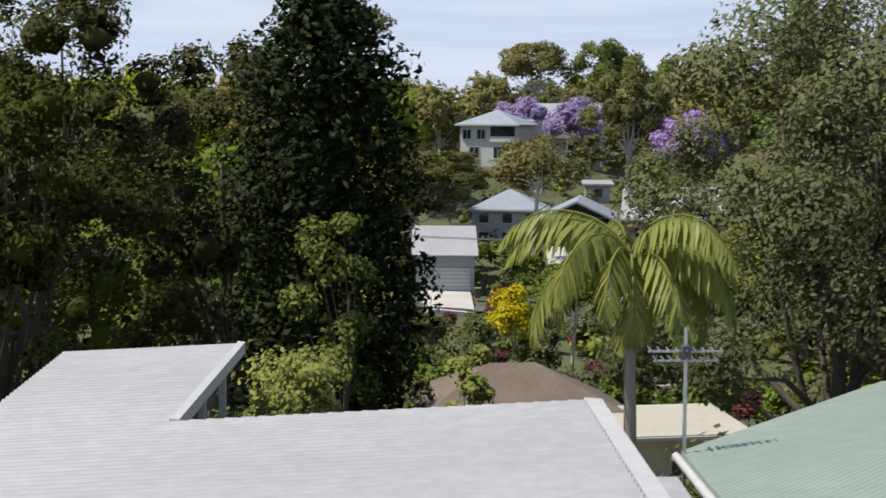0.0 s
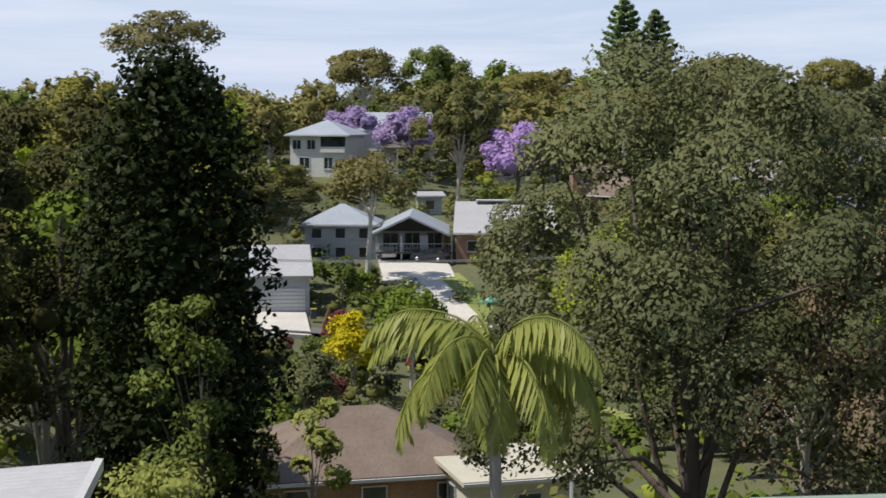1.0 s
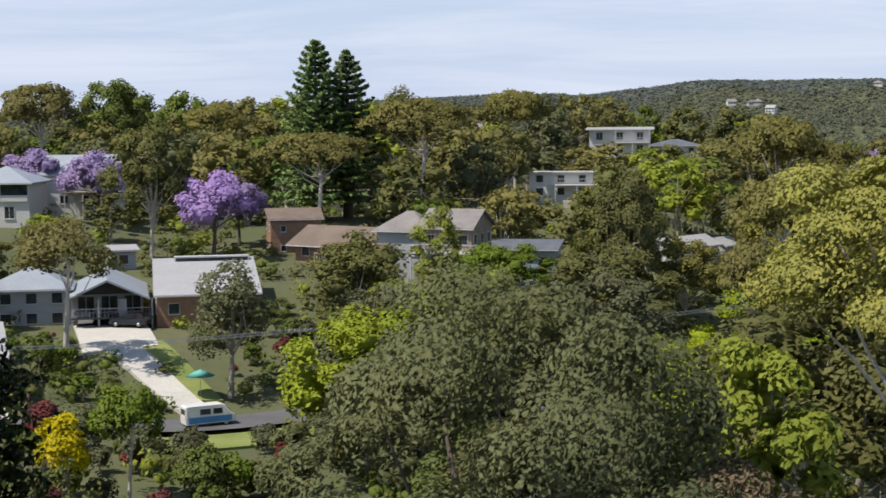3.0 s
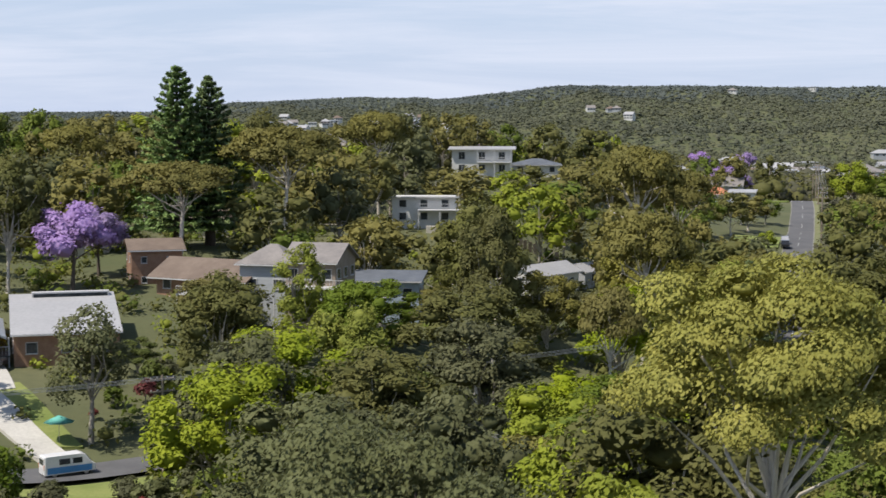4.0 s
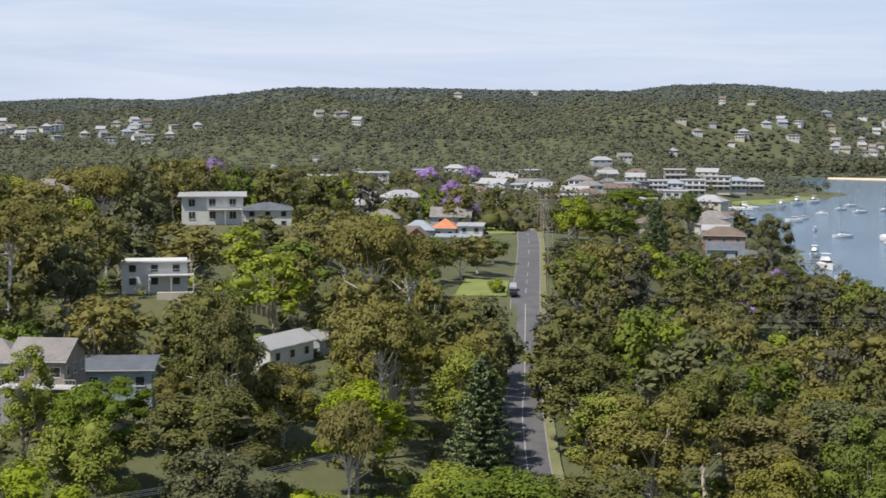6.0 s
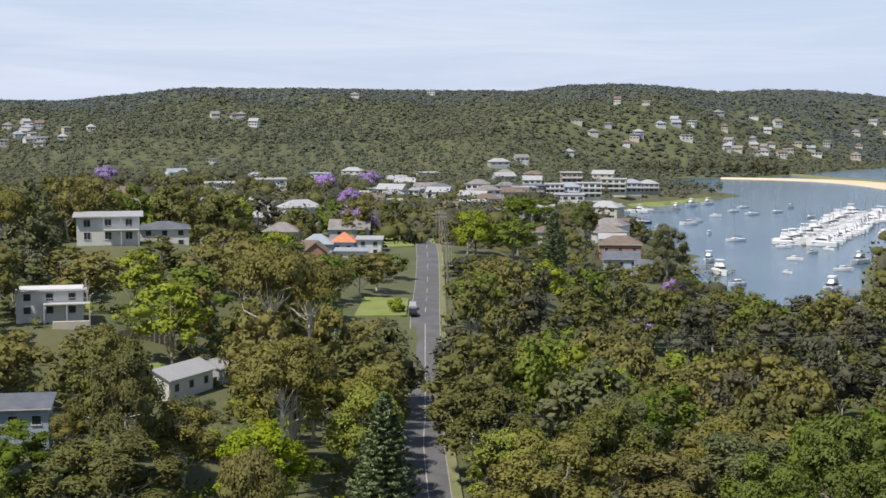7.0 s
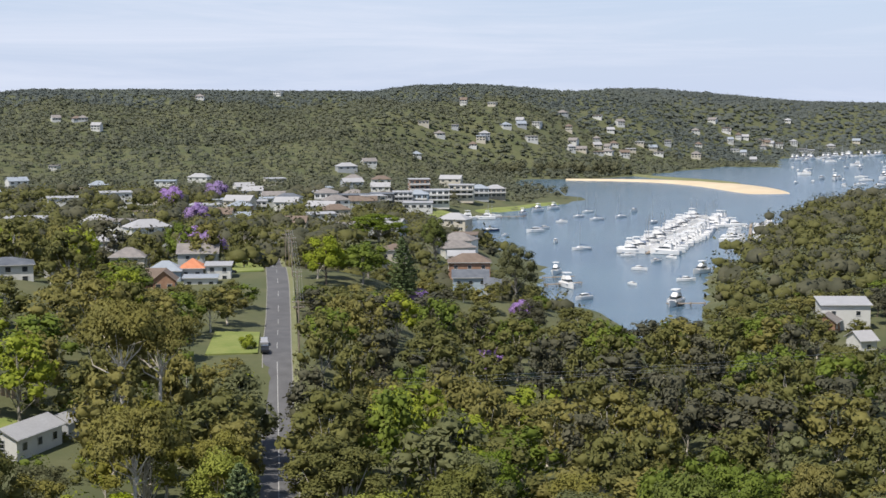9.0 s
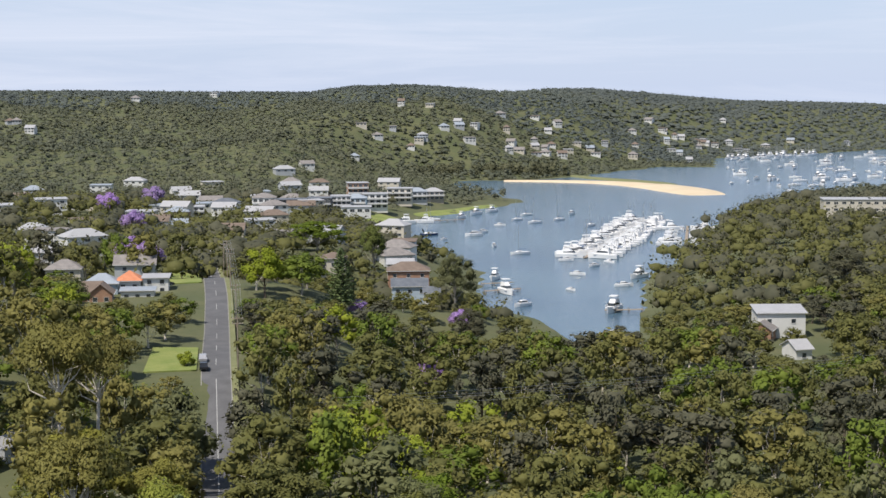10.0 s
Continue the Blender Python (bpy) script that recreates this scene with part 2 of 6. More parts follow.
# ---- the lie of the land ----
UPLAND = ((0, -40, 26.5), (0, 22, 25.5), (-40, 40, 25), (12, 45, 21.5), (32, 55, 21), (60, 40, 17), (-40, 235, 28), (6, 226, 27.5), (8, 240, 29), (30, 206, 24), (42, 214, 25.5),
          (56, 234, 28), (101, 250, 28.5), (60, 330, 34), (146, 316, 34), (70, 190, 20), (232, 352, 22.3), (185, 265, 21), (265, 353, 23.2), (328, 444, 20), (400, 720, 26))
VALLEY = ((2, 78, 16.5), (-40, 105, 17), (8, 115, 14.6), (20, 141, 14.7), (-40, 146, 17), (0, 152, 17.8), (16, 176, 20), (60, 150, 13.5), (60, 105, 13), (100, 212, 19.5), (107, 146, 13.5),
          (128, 180, 16), (160, 206, 10.5), (110, 90, 9))
SHORE = ((210, 205, 4.5), (178, 152, 6), (190, 95, 7), (250, 120, 9), (344, 366, 9), (300, 285, 2.5), (590, 790, 19), (657, 690, 9), (480, 570, 12), (370, 215, 9), (520, 320, 12), (700, 420, 10))
SPOTS = np.array(UPLAND + VALLEY + SHORE, float)
BAY = np.array([(352, 292), (392, 345), (404, 383), (487, 454), (540, 545), (606, 632), (690, 680), (823, 716), (836, 730), (880, 810), (925, 886), (990, 940), (1040, 900), (1120, 900),
                (1200, 925), (1320, 950), (1345, 900), (1540, 1030), (1660, 1010), (1904, 1000), (2600, 1050), (2600, 480), (1300, 500), (1122, 585), (1018, 605), (828, 535), (744, 505), (608, 424), (500, 374), (376, 283)], float)
SKYLINE_AT = (-60, 8, 13.4, 16, 20.6, 24, 28.7, 33, 37.5, 41, 42.8, 45, 47.8, 51.6, 54, 57, 63, 120)
SKYLINE_Z = (49, 48, 48, 59, 67, 65, 82, 81, 79, 78, 86, 87, 80, 81, 74, 65, 60, 54)


def smooth_step(a, b, x):
    s = np.clip((x - a) / (b - a), 0, 1)
    return s * s * (3 - 2 * s)


def inland(x, y):
    """Distance from the shore: plus on land, minus on the water."""
    x, y = np.asarray(x, float), np.asarray(y, float)
    d, inside = np.full(x.shape, 1e9), np.zeros(x.shape, bool)
    for (ax, ay), (bx, by) in zip(BAY, np.roll(BAY, -1, axis=0)):
        ex, ey = bx - ax, by - ay
        k = np.clip(((x - ax) * ex + (y - ay) * ey) / (ex * ex + ey * ey), 0, 1)
        d = np.minimum(d, np.hypot(x - ax - k * ex, y - ay - k * ey))
        cross = ((ay > y) != (by > y)) & (x < ex * (y - ay) / (by - ay + 1e-12) + ax)
        inside ^= cross
    return np.where(inside, -d, d)


def ground_z(x, y):
    x, y = np.asarray(x, float), np.asarray(y, float)
    d2 = (x[..., None] - SPOTS[:, 0]) ** 2 + (y[..., None] - SPOTS[:, 1]) ** 2
    w = 1 / (d2 + 60) ** 1.6
    z = (w * SPOTS[:, 2]).sum(-1) / w.sum(-1)
    r, az = np.hypot(x, y), np.degrees(np.arctan2(x, y))
    z = z + (9 - z) * smooth_step(650, 1000, r)
    ridge = np.interp(az, (46, 57), (1900, 2550))
    sk = 77 + (np.interp(az, SKYLINE_AT, SKYLINE_Z) - 77) * ridge / 1950
    for at, tall, wide in ((39, 17, 2.6), (26, 12, 3.2), (14, 10, 3.0), (47, 13, 2.0), (53, 12, 2.2), (33, 8, 2.0)):
        z = z + tall * np.exp(-((az - at - (r - 1200) / 130) / wide) ** 2) * smooth_step(1120, 1350, r) * (1 - smooth_step(1380, 1700, r))
    bumps = np.sin(az * 1.1 + r * 0.008) * 5 + np.sin(az * 2.7 - r * 0.013) * 3
    up = smooth_step(0.62 * ridge, ridge, r) ** 0.8
    z = z + (sk - 9) * up + bumps * up * (1 - smooth_step(0.87, 1.0, r / ridge)) - 60 * smooth_step(1.06, 1.7, r / ridge)
    s = inland(x, y)
    land = 0.5 + (z - 0.5) * smooth_step(0, 1, s / (40 + 160 * smooth_step(950, 1300, r)))
    return np.where(s > 0, land, -3.0 * smooth_step(0, 12, -s) + 0.5 * (1 - smooth_step(0, 12, -s)))


def gz(x, y):
    """Height of the ground sheet at one place."""
    i, j = min(len(gx) - 2, max(0, int(np.searchsorted(gx, x)) - 1)), min(len(gy) - 2, max(0, int(np.searchsorted(gy, y)) - 1))
    u, v = (x - gx[i]) / (gx[i + 1] - gx[i]), (y - gy[j]) / (gy[j + 1] - gy[j])
    return float((GZ[j, i] * (1 - u) + GZ[j, i + 1] * u) * (1 - v) + (GZ[j + 1, i] * (1 - u) + GZ[j + 1, i + 1] * u) * v)


def axis(core0, core1, mid, far):
    a = np.concatenate([np.arange(core0, core1, 4.0), np.arange(core1, mid, 18.0), np.linspace(mid, far, 40)])
    return np.unique(np.concatenate([np.linspace(-far, core0 - 60, 24), np.arange(core0 - 60, core0, 20.0), a]))


gx, gy = axis(-60, 430, 2200, 4800), axis(-40, 470, 2050, 4800)
GX, GY = np.meshgrid(gx, gy)
GZ = ground_z(GX, GY)
idx = np.arange(GX.size).reshape(GX.shape)
ground = new("ground", mesh_np("ground", np.stack([GX, GY, GZ], -1), np.stack([idx[:-1, :-1], idx[:-1, 1:], idx[1:, 1:], idx[1:, :-1]], -1), None, GROUND, True))
tagged(ground, "rolling ground of leaf litter and dry grass", "ground", kind="structure")
water = new("water", mesh_np("water", [(250, 150, 0), (4700, 150, 0), (4700, 2500, 0), (250, 2500, 0)], [(0, 1, 2, 3)], None, WATER))
tagged(water, "calm blue-grey bay water with fine ripples", "water", kind="structure")


# ---- trees ----
def ico(sub):
    bm = bmesh.new()
    bmesh.ops.create_icosphere(bm, subdivisions=sub, radius=1)
    v, t = np.array([tuple(a.co) for a in bm.verts]), np.array([[b.index for b in f.verts] for f in bm.faces])
    bm.free()
    return v, t


ICO1, ICO2 = ico(1), ico(2)


def cross3(a, b):
    return np.stack([a[:, 1] * b[:, 2] - a[:, 2] * b[:, 1], a[:, 2] * b[:, 0] - a[:, 0] * b[:, 2], a[:, 0] * b[:, 1] - a[:, 1] * b[:, 0]], 1)


def unit(a):
    return a / (np.linalg.norm(a, axis=-1, keepdims=True) + 1e-9)


def cards(rng, pos, nrm, size, slim=0.55, soft=None):
    """One small pointed leaf (or spray of leaves) at each place, facing nrm."""
    n = len(pos)
    nrm = unit(nrm)
    a = unit(cross3(nrm, rng.normal(size=(n, 3))))
    b = cross3(nrm, a)
    s = (size * rng.uniform(0.6, 1.4, n))[:, None]
    v = np.stack([pos - a * s, pos - b * s * slim - a * s * 0.1, pos + a * s, pos + b * s * slim - a * s * 0.1], 1).reshape(-1, 3)
    return v, np.arange(4 * n).reshape(n, 4), None, None if soft is None else np.repeat(soft, 4, axis=0)


def clump(heap, rng, c, r, n, size, flat=0.75, core=0.7, detail=ICO1, out=(0, 0, 0.3), ragged=0.4):
    """A puff of leaves round c; out: which way the whole bough faces."""
    d = rng.normal(size=(n, 3)) + np.asarray(out) * 0.8
    d = unit(d)
    rad = r * rng.uniform(0.4, 1.0, (n, 1)) ** 0.5 * 1.08 * np.array([1, 1, flat])
    pos = np.asarray(c) + d * rad
    face = unit(d + np.asarray(out) + rng.normal(size=(n, 3)) * ragged)
    soft = unit(d * 0.75 + np.asarray(out) + rng.normal(size=(n, 3)) * ragged * 0.55)
    heap.add(*cards(rng, pos, face, size, 0.55, soft))
    if core > 0.2:
        v = detail[0] * (r * core) * rng.uniform(0.75, 1.15, (len(detail[0]), 1)) * np.array([1, 1, flat * 0.9]) + np.asarray(c)
        heap.add(v, None, detail[1], unit(detail[0] * 0.8 + np.asarray(out)))


def bough(heap, rng, c, r, n, size, flat, away, core, ragged, tufts):
    """A head of foliage: leaves in several tufts round c, over a small ragged heart."""
    up = np.array([0, 0, 1.0])
    dirs = unit(rng.normal(size=(tufts, 3)) + away * 0.55 + up * 0.2)
    reach = rng.uniform(0.72, 1.12, tufts)
    pick = rng.integers(tufts, size=n)
    d = unit(dirs[pick] + rng.normal(size=(n, 3)) * 0.42)
    pos = c + d * (r * reach[pick] * (0.62 + 0.4 * rng.uniform(0, 1, n) ** 0.6))[:, None] * np.array([1, 1, flat])
    face = unit(d + up * 0.25 + rng.normal(size=(n, 3)) * ragged)
    soft = unit(d * 0.6 + away * 0.6 + up * 0.3 + rng.normal(size=(n, 3)) * ragged * 0.28)
    heap.add(*cards(rng, pos, face, size, 0.55, soft))
    if core > 0.2:
        v, t = ICO2
        heap.add(v * r * core * rng.uniform(0.6, 1.15, (len(v), 1)) * np.array([1, 1, flat]) + c, None, t)


def broad_tree(seed, h, w, clumps, per, size, trunk_r=0.3, bare=0.3, flat=0.75, dome=1.0, core=0.66, sides=8, lobes=0, ragged=0.55, umbrella=0.0):
    """Trunk with limbs, and a crown of boughs, each a head of leaf clumps: two meshes, standing at the origin."""
    rng = np.random.default_rng(seed)
    wood, leaves = Heap(), Heap()
    zc0, zc1 = h * bare, h
    mid = zc0 * 0.55 + zc1 * 0.45
    n_lobes = lobes or max(5, round(clumps / 3.6))
    C, R = [], []
    for k in range(n_lobes):
        u = (k + 0.5) / n_lobes
        zz = max(1 - (1.7 - umbrella) * u, -0.72) if u < 0.8 else rng.uniform(-0.1, 0.5)
        ring = math.sqrt(max(0.0, 1 - zz * zz)) * (rng.uniform(0.8, 1.0) if u < 0.8 else rng.uniform(0.1, 0.6))
        an = 2.39996 * k + rng.uniform(-0.5, 0.5)
        wob = 1 + 0.16 * math.sin(an * 2 + seed) + 0.1 * math.sin(an * 5 + zz * 4) + rng.uniform(-0.16, 0.1)
        r = w * 0.5 * 1.12 / n_lobes ** 0.42 * rng.uniform(0.75, 1.2)
        C.append(np.array([math.cos(an) * ring * (w / 2 - r * 0.75) * wob, math.sin(an) * ring * (w / 2 - r * 0.75) * wob, mid + zz * (zc1 - mid - r * flat * 0.6) * dome * rng.uniform(0.86, 1.02)]))
        R.append(r)
    lean = rng.uniform(-0.06, 0.06, 2) * h
    fork = h * bare * rng.uniform(0.85, 1.1)
    pts = [(0, 0, -0.8), (lean[0] * 0.3, lean[1] * 0.3, fork * 0.5), (lean[0] * 0.6, lean[1] * 0.6, fork), (lean[0], lean[1], h * 0.72)]
    wood.add(*tube(pts, (trunk_r * 1.25, trunk_r, trunk_r * 0.8, trunk_r * 0.25), sides))
    top = np.array(pts[2])
    for k in range(0, n_lobes, max(1, n_lobes // 12)):
        c = C[k] - np.array([0, 0, R[k] * 0.3])
        top = np.array(pts[2]) + (np.array(pts[3]) - np.array(pts[2])) * rng.uniform(0, 0.55)
        m1 = top + (c - top) * 0.5 + rng.normal(size=3) * 0.05 * w
        m1[2] = max(m1[2], fork * 0.8)
        wood.add(*tube([top + (0, 0, -0.4), m1, c], (trunk_r * 0.38, trunk_r * 0.24, trunk_r * 0.08), max(3, sides - 3)))
    heart = np.array([0, 0, mid - 0.1 * h])
    for c, r in zip(C, R):
        bough(leaves, rng, c, r, max(6, round(clumps * per / n_lobes)), size, flat, unit(c - heart), core, ragged, 9)
    return wood, leaves


def conifer(seed, h, w, tiers, arms, per, size, base=0.12, droop=0.12):
    """Norfolk-type pine: whorls of level arms, feathered with needles."""
    rng = np.random.default_rng(seed)
    wood, leaves = Heap(), Heap()
    wood.add(*tube([(0, 0, -0.8), (0, 0, h * 0.5), (0, 0, h)], (w * 0.055, w * 0.035, 0.04), 7))
    for i in range(tiers):
        f = i / (tiers - 1)
        z = h * (base + (1 - base) * f)
        length = w / 2 * (1 - f) ** 0.62 * rng.uniform(0.8, 1.1) + 0.25
        n = max(4, int(arms * (1 - 0.4 * f)))
        for k in range(n):
            an = 2 * math.pi * k / n + i * 1.1 + rng.uniform(-0.2, 0.2)
            ln = length * rng.uniform(0.75, 1.1)
            d = np.array([math.cos(an), math.sin(an), 0])
            s = rng.uniform(0.12, 1.0, per) ** 0.8
            side = np.array([-d[1], d[0], 0])
            wid = 0.16 * w / 2 * (1 - f * 0.6) * (1.1 - s)
            pos = np.array([0, 0, z]) + d * (s * ln)[:, None] + side * (rng.uniform(-1, 1, per) * wid * 1.6)[:, None]
            pos[:, 2] += -droop * ln * s + 0.3 * ln * s * s * (0.4 + f) + rng.uniform(-0.1, 0.12, per) * w * 0.12
            leaves.add(*cards(rng, pos, rng.normal(size=(per, 3)) * 0.7 + (0, 0, 0.8), size, 0.4, unit(d * 0.5 + np.array([0, 0, 0.75]) + rng.normal(size=(per, 3)) * 0.3)))
            wood.add(*tube([(0, 0, z), tuple(np.array([0, 0, z]) + d * ln * 0.7 + (0, 0, -droop * ln * 0.5))], (w * 0.012, 0.02), 4))
    return wood, leaves


def dense_conifer(seed, h, w, n, size):
    """Bunya-type pine: a solid dark column with drooping leafy arms."""
    rng = np.random.default_rng(seed)
    wood, leaves = Heap(), Heap()
    wood.add(*tube([(0, 0, -0.8), (0, 0, h * 0.5), (0, 0, h * 0.97)], (0.45, 0.3, 0.05), 8))
    for k in range(n):
        f = (k + rng.uniform(0, 1)) / n
        z = h * (0.03 + 0.95 * f)
        prof = min(1.0, 0.75 + f) * (1 - max(0.0, (f - 0.45) / 0.55) ** 2.2) ** 0.5
        an = 2.39996 * k
        rad = w / 2 * prof * rng.uniform(0.55, 1.05)
        clump(leaves, rng, (math.cos(an) * rad * 0.8, math.sin(an) * rad * 0.8, z), w * rng.uniform(0.1, 0.17), 95, size, 0.6, 0.3, ragged=0.7)
    for k in range(14):
        f = k / 13
        clump(leaves, rng, (0, 0, h * (0.06 + 0.86 * f)), w * 0.33 * (1 - 0.75 * f ** 2), 10, size, 1.3)
    return wood, leaves


def palm_tree(seed, h, fronds, length, leaflets, wide):
    rng = np.random.default_rng(seed)
    wood, leaves = Heap(), Heap()
    wood.add(*tube([(0, 0, -0.8), (0.15, 0, h * 0.5), (0.1, 0.05, h)], (0.2, 0.16, 0.13), 9))
    wood.add(*tube([(0.1, 0.05, h - 0.1), (0.1, 0.05, h + 1.1)], (0.17, 0.08), 9))
    for k in range(fronds):
        an = 2.39996 * k + rng.uniform(-0.2, 0.2)
        up = rng.uniform(0.15, 1.15)
        d, pts, p = np.array([math.cos(an), math.sin(an), 0]), [], np.array([0.1, 0.05, h + 0.9])
        ang, ln = up, length * rng.uniform(0.85, 1.1)
        for s in range(13):
            pts.append(p.copy())
            p = p + (d * math.cos(ang) + np.array([0, 0, math.sin(ang)])) * ln / 12
            ang -= rng.uniform(0.15, 0.27)
        leaves.add(*tube(pts, [0.045 * (1 - i / 14) for i in range(13)], 4))
        side = np.array([-d[1], d[0], 0])
        for j in range(leaflets):
            s = 0.12 + 0.87 * j / (leaflets - 1)
            i = min(11, int(s * 12))
            c = pts[i] + (pts[i + 1] - pts[i]) * (s * 12 - i)
            along = (pts[i + 1] - pts[i]) / np.linalg.norm(pts[i + 1] - pts[i])
            ll = wide * (math.sin(math.pi * min(1.0, s * 0.8 + 0.18)) ** 0.7) * rng.uniform(0.85, 1.1)
            for sg in (-1, 1):
                out = side * sg * 0.75 + along * 0.5 + np.array([0, 0, rng.uniform(-1.5, -0.6)])
                out /= np.linalg.norm(out)
                tip, mid, wv = c + out * ll + (0, 0, -0.2 * ll), c + out * ll * 0.5, along * 0.036 * (1 + wide)
                leaves.add([c - wv * 0.5, mid - wv, tip, mid + wv], [(0, 1, 2, 3)])
    return wood, leaves


def tree_thing(name, made, bark, green, m, label, category="tree", group="", crown="crown"):
    wood, leaves = made
    ob = thing(name, m, label, category, group)
    part("trunk", wood.mesh("trunk", bark, True), None, ob)
    part(crown, leaves.mesh(crown, green), None, ob)
    return ob


def stand(x, y, turn=0.0, scale=1.0, tall=1.0):
    m = pose(x, y, gz(x, y), 0, 0, turn)
    return m @ Matrix.Diagonal((scale, scale, scale * tall, 1))


def put(ob, x, y, turn, scale, tall=1.0):
    c = copy_thing(ob, pose(x, y, gz(x, y), 0, 0, turn))
    c.scale = (scale, scale, scale * tall)
    return c


# ---- roads, lawns ----
ROAD_LINE = ((100, 128), (103, 142), (109, 153), (124, 174), (152, 210), (189, 258), (222, 300), (250, 336), (268, 360), (296, 397), (326, 441), (334, 452))
STREET_LINE = ((-60, 147), (-20, 142.5), (20, 143.5), (45, 146), (75, 145), (103, 142))


def resample(line, step):
    p = np.array(line, float)
    d = np.r_[0, np.cumsum(np.hypot(*np.diff(p, axis=0).T))]
    s = np.linspace(0, d[-1], int(d[-1] / step) + 1)
    q = np.stack([np.interp(s, d, p[:, 0]), np.interp(s, d, p[:, 1])], 1)
    for _ in range(12):
        q[1:-1] = (q[:-2] + 2 * q[1:-1] + q[2:]) / 4
    return q


def off_line(x, y, line):
    p = np.array(line, float)
    best = 1e9
    for a, b in zip(p[:-1], p[1:]):
        e = b - a
        k = max(0.0, min(1.0, float(np.dot((x - a[0], y - a[1]), e) / np.dot(e, e))))
        best = min(best, math.hypot(x - a[0] - k * e[0], y - a[1] - k * e[1]))
    return best


def ribbon(line, offs, lift, step=2.0, fall=0.0):
    """A strip along a line, laid on the ground; offs: the offsets of its long edges."""
    q = resample(line, step)
    t = np.gradient(q, axis=0)
    t /= np.linalg.norm(t, axis=1, keepdims=True)
    nrm = np.stack([t[:, 1], -t[:, 0]], 1)
    zc = ground_z(q[:, 0], q[:, 1])
    for _ in range(10):
        zc[1:-1] = (zc[:-2] + 2 * zc[1:-1] + zc[2:]) / 4
    v = np.concatenate([np.c_[q + nrm * o, zc + lift - fall * abs(o)] for o in offs])
    n, k = len(q), len(offs)
    quads = [(j * n + i, (j + 1) * n + i, (j + 1) * n + i + 1, j * n + i + 1) for j in range(k - 1) for i in range(n - 1)]
    return v, quads


def strip_thing(name, line, offs, lift, mat, label, category, kind="structure"):
    v, q = ribbon(line, offs, lift)
    n = len(v)
    low = np.array(v) - (0, 0, 0.6)
    h = Heap().add(v, q).add(np.concatenate([v[: n // len(offs)], low[: n // len(offs)]]), [(i, i + 1, n // len(offs) + i + 1, n // len(offs) + i) for i in range(n // len(offs) - 1)])
    return tagged(new(name, h.mesh(name, mat, True)), label, category, kind=kind)


STONE_KERB = surface("grey_kerb_concrete", (0.26, 0.25, 0.23), (0.34, 0.33, 0.3), 0.9, 0.5, 4.0, 0.2)
strip_thing("road", ROAD_LINE, (-2.9, -1.5, 0, 1.5, 2.9), 0.35, ASPHALT, "grey asphalt road running down through the trees", "road")
strip_thing("road_side_street", STREET_LINE, (-3.0, 0, 3.0), 0.3, ASPHALT, "grey asphalt side street in the valley", "road")
strip_thing("kerb_east", ROAD_LINE, (2.9, 3.08), 0.45, STONE_KERB, "pale concrete kerb along the road", "kerb")
strip_thing("kerb_west", ROAD_LINE, (-3.08, -2.9), 0.45, STONE_KERB, "pale concrete kerb along the road", "kerb")
DRY_GRASS = surface("dry_verge", (0.16, 0.175, 0.075), (0.22, 0.22, 0.11), 0.95, 0.3, 2.0, 0.3)
strip_thing("verge", ROAD_LINE, (3.08, 3.7, 4.4), 0.38, DRY_GRASS, "dry grass verge beside the road", "verge")
for o, nm in ((0.0, "road_centre_line"),):
    v, q = ribbon(ROAD_LINE, (o - 0.06, o + 0.06), 0.365)
    if o == 0.0:
        q = [f for f in q if (f[0] // 2) % 5 < 2 or f[0] < 70]
    tagged(new(nm, mesh_np(nm, v, q, None, LINE)), "white painted line on the asphalt road", "road marking", kind="structure")


def lawn(name, x, y, rx, ry, turn, mat=LAWN, label="mown green lawn", lift=0.12, kind="structure", cat="lawn"):
    """A patch of ground cover with an uneven rim, laid on the land."""
    rng = np.random.default_rng(int(abs(x * 7 + y * 3)))
    n, rings = 28, 5
    c, s = math.cos(radians(turn)), math.sin(radians(turn))
    v, q = [], []
    for r in range(rings):
        for k in range(n):
            a = 2 * math.pi * k / n
            sq = 1 / max(abs(math.cos(a)), abs(math.sin(a))) ** 0.6
            f = (r + 0.02) / (rings - 1) * sq * (1 + 0.05 * math.sin(3 * a + x))
            px, py = rx * f * math.cos(a), ry * f * math.sin(a)
            X, Y = x + c * px - s * py, y + s * px + c * py
            v.append((X, Y, gz(X, Y) + lift - (0.35 if r == rings - 1 else 0)))
    q = [(r * n + k, r * n + (k + 1) % n, (r + 1) * n + (k + 1) % n, (r + 1) * n + k) for r in range(rings - 1) for k in range(n)]
    return tagged(new(name, mesh_np(name, v, q, None, mat, True)), label, cat, kind=kind)


# ---- open ground round houses: x, y, radius ----
CLEAR = []


def clear(*rows):
    CLEAR.extend(rows)


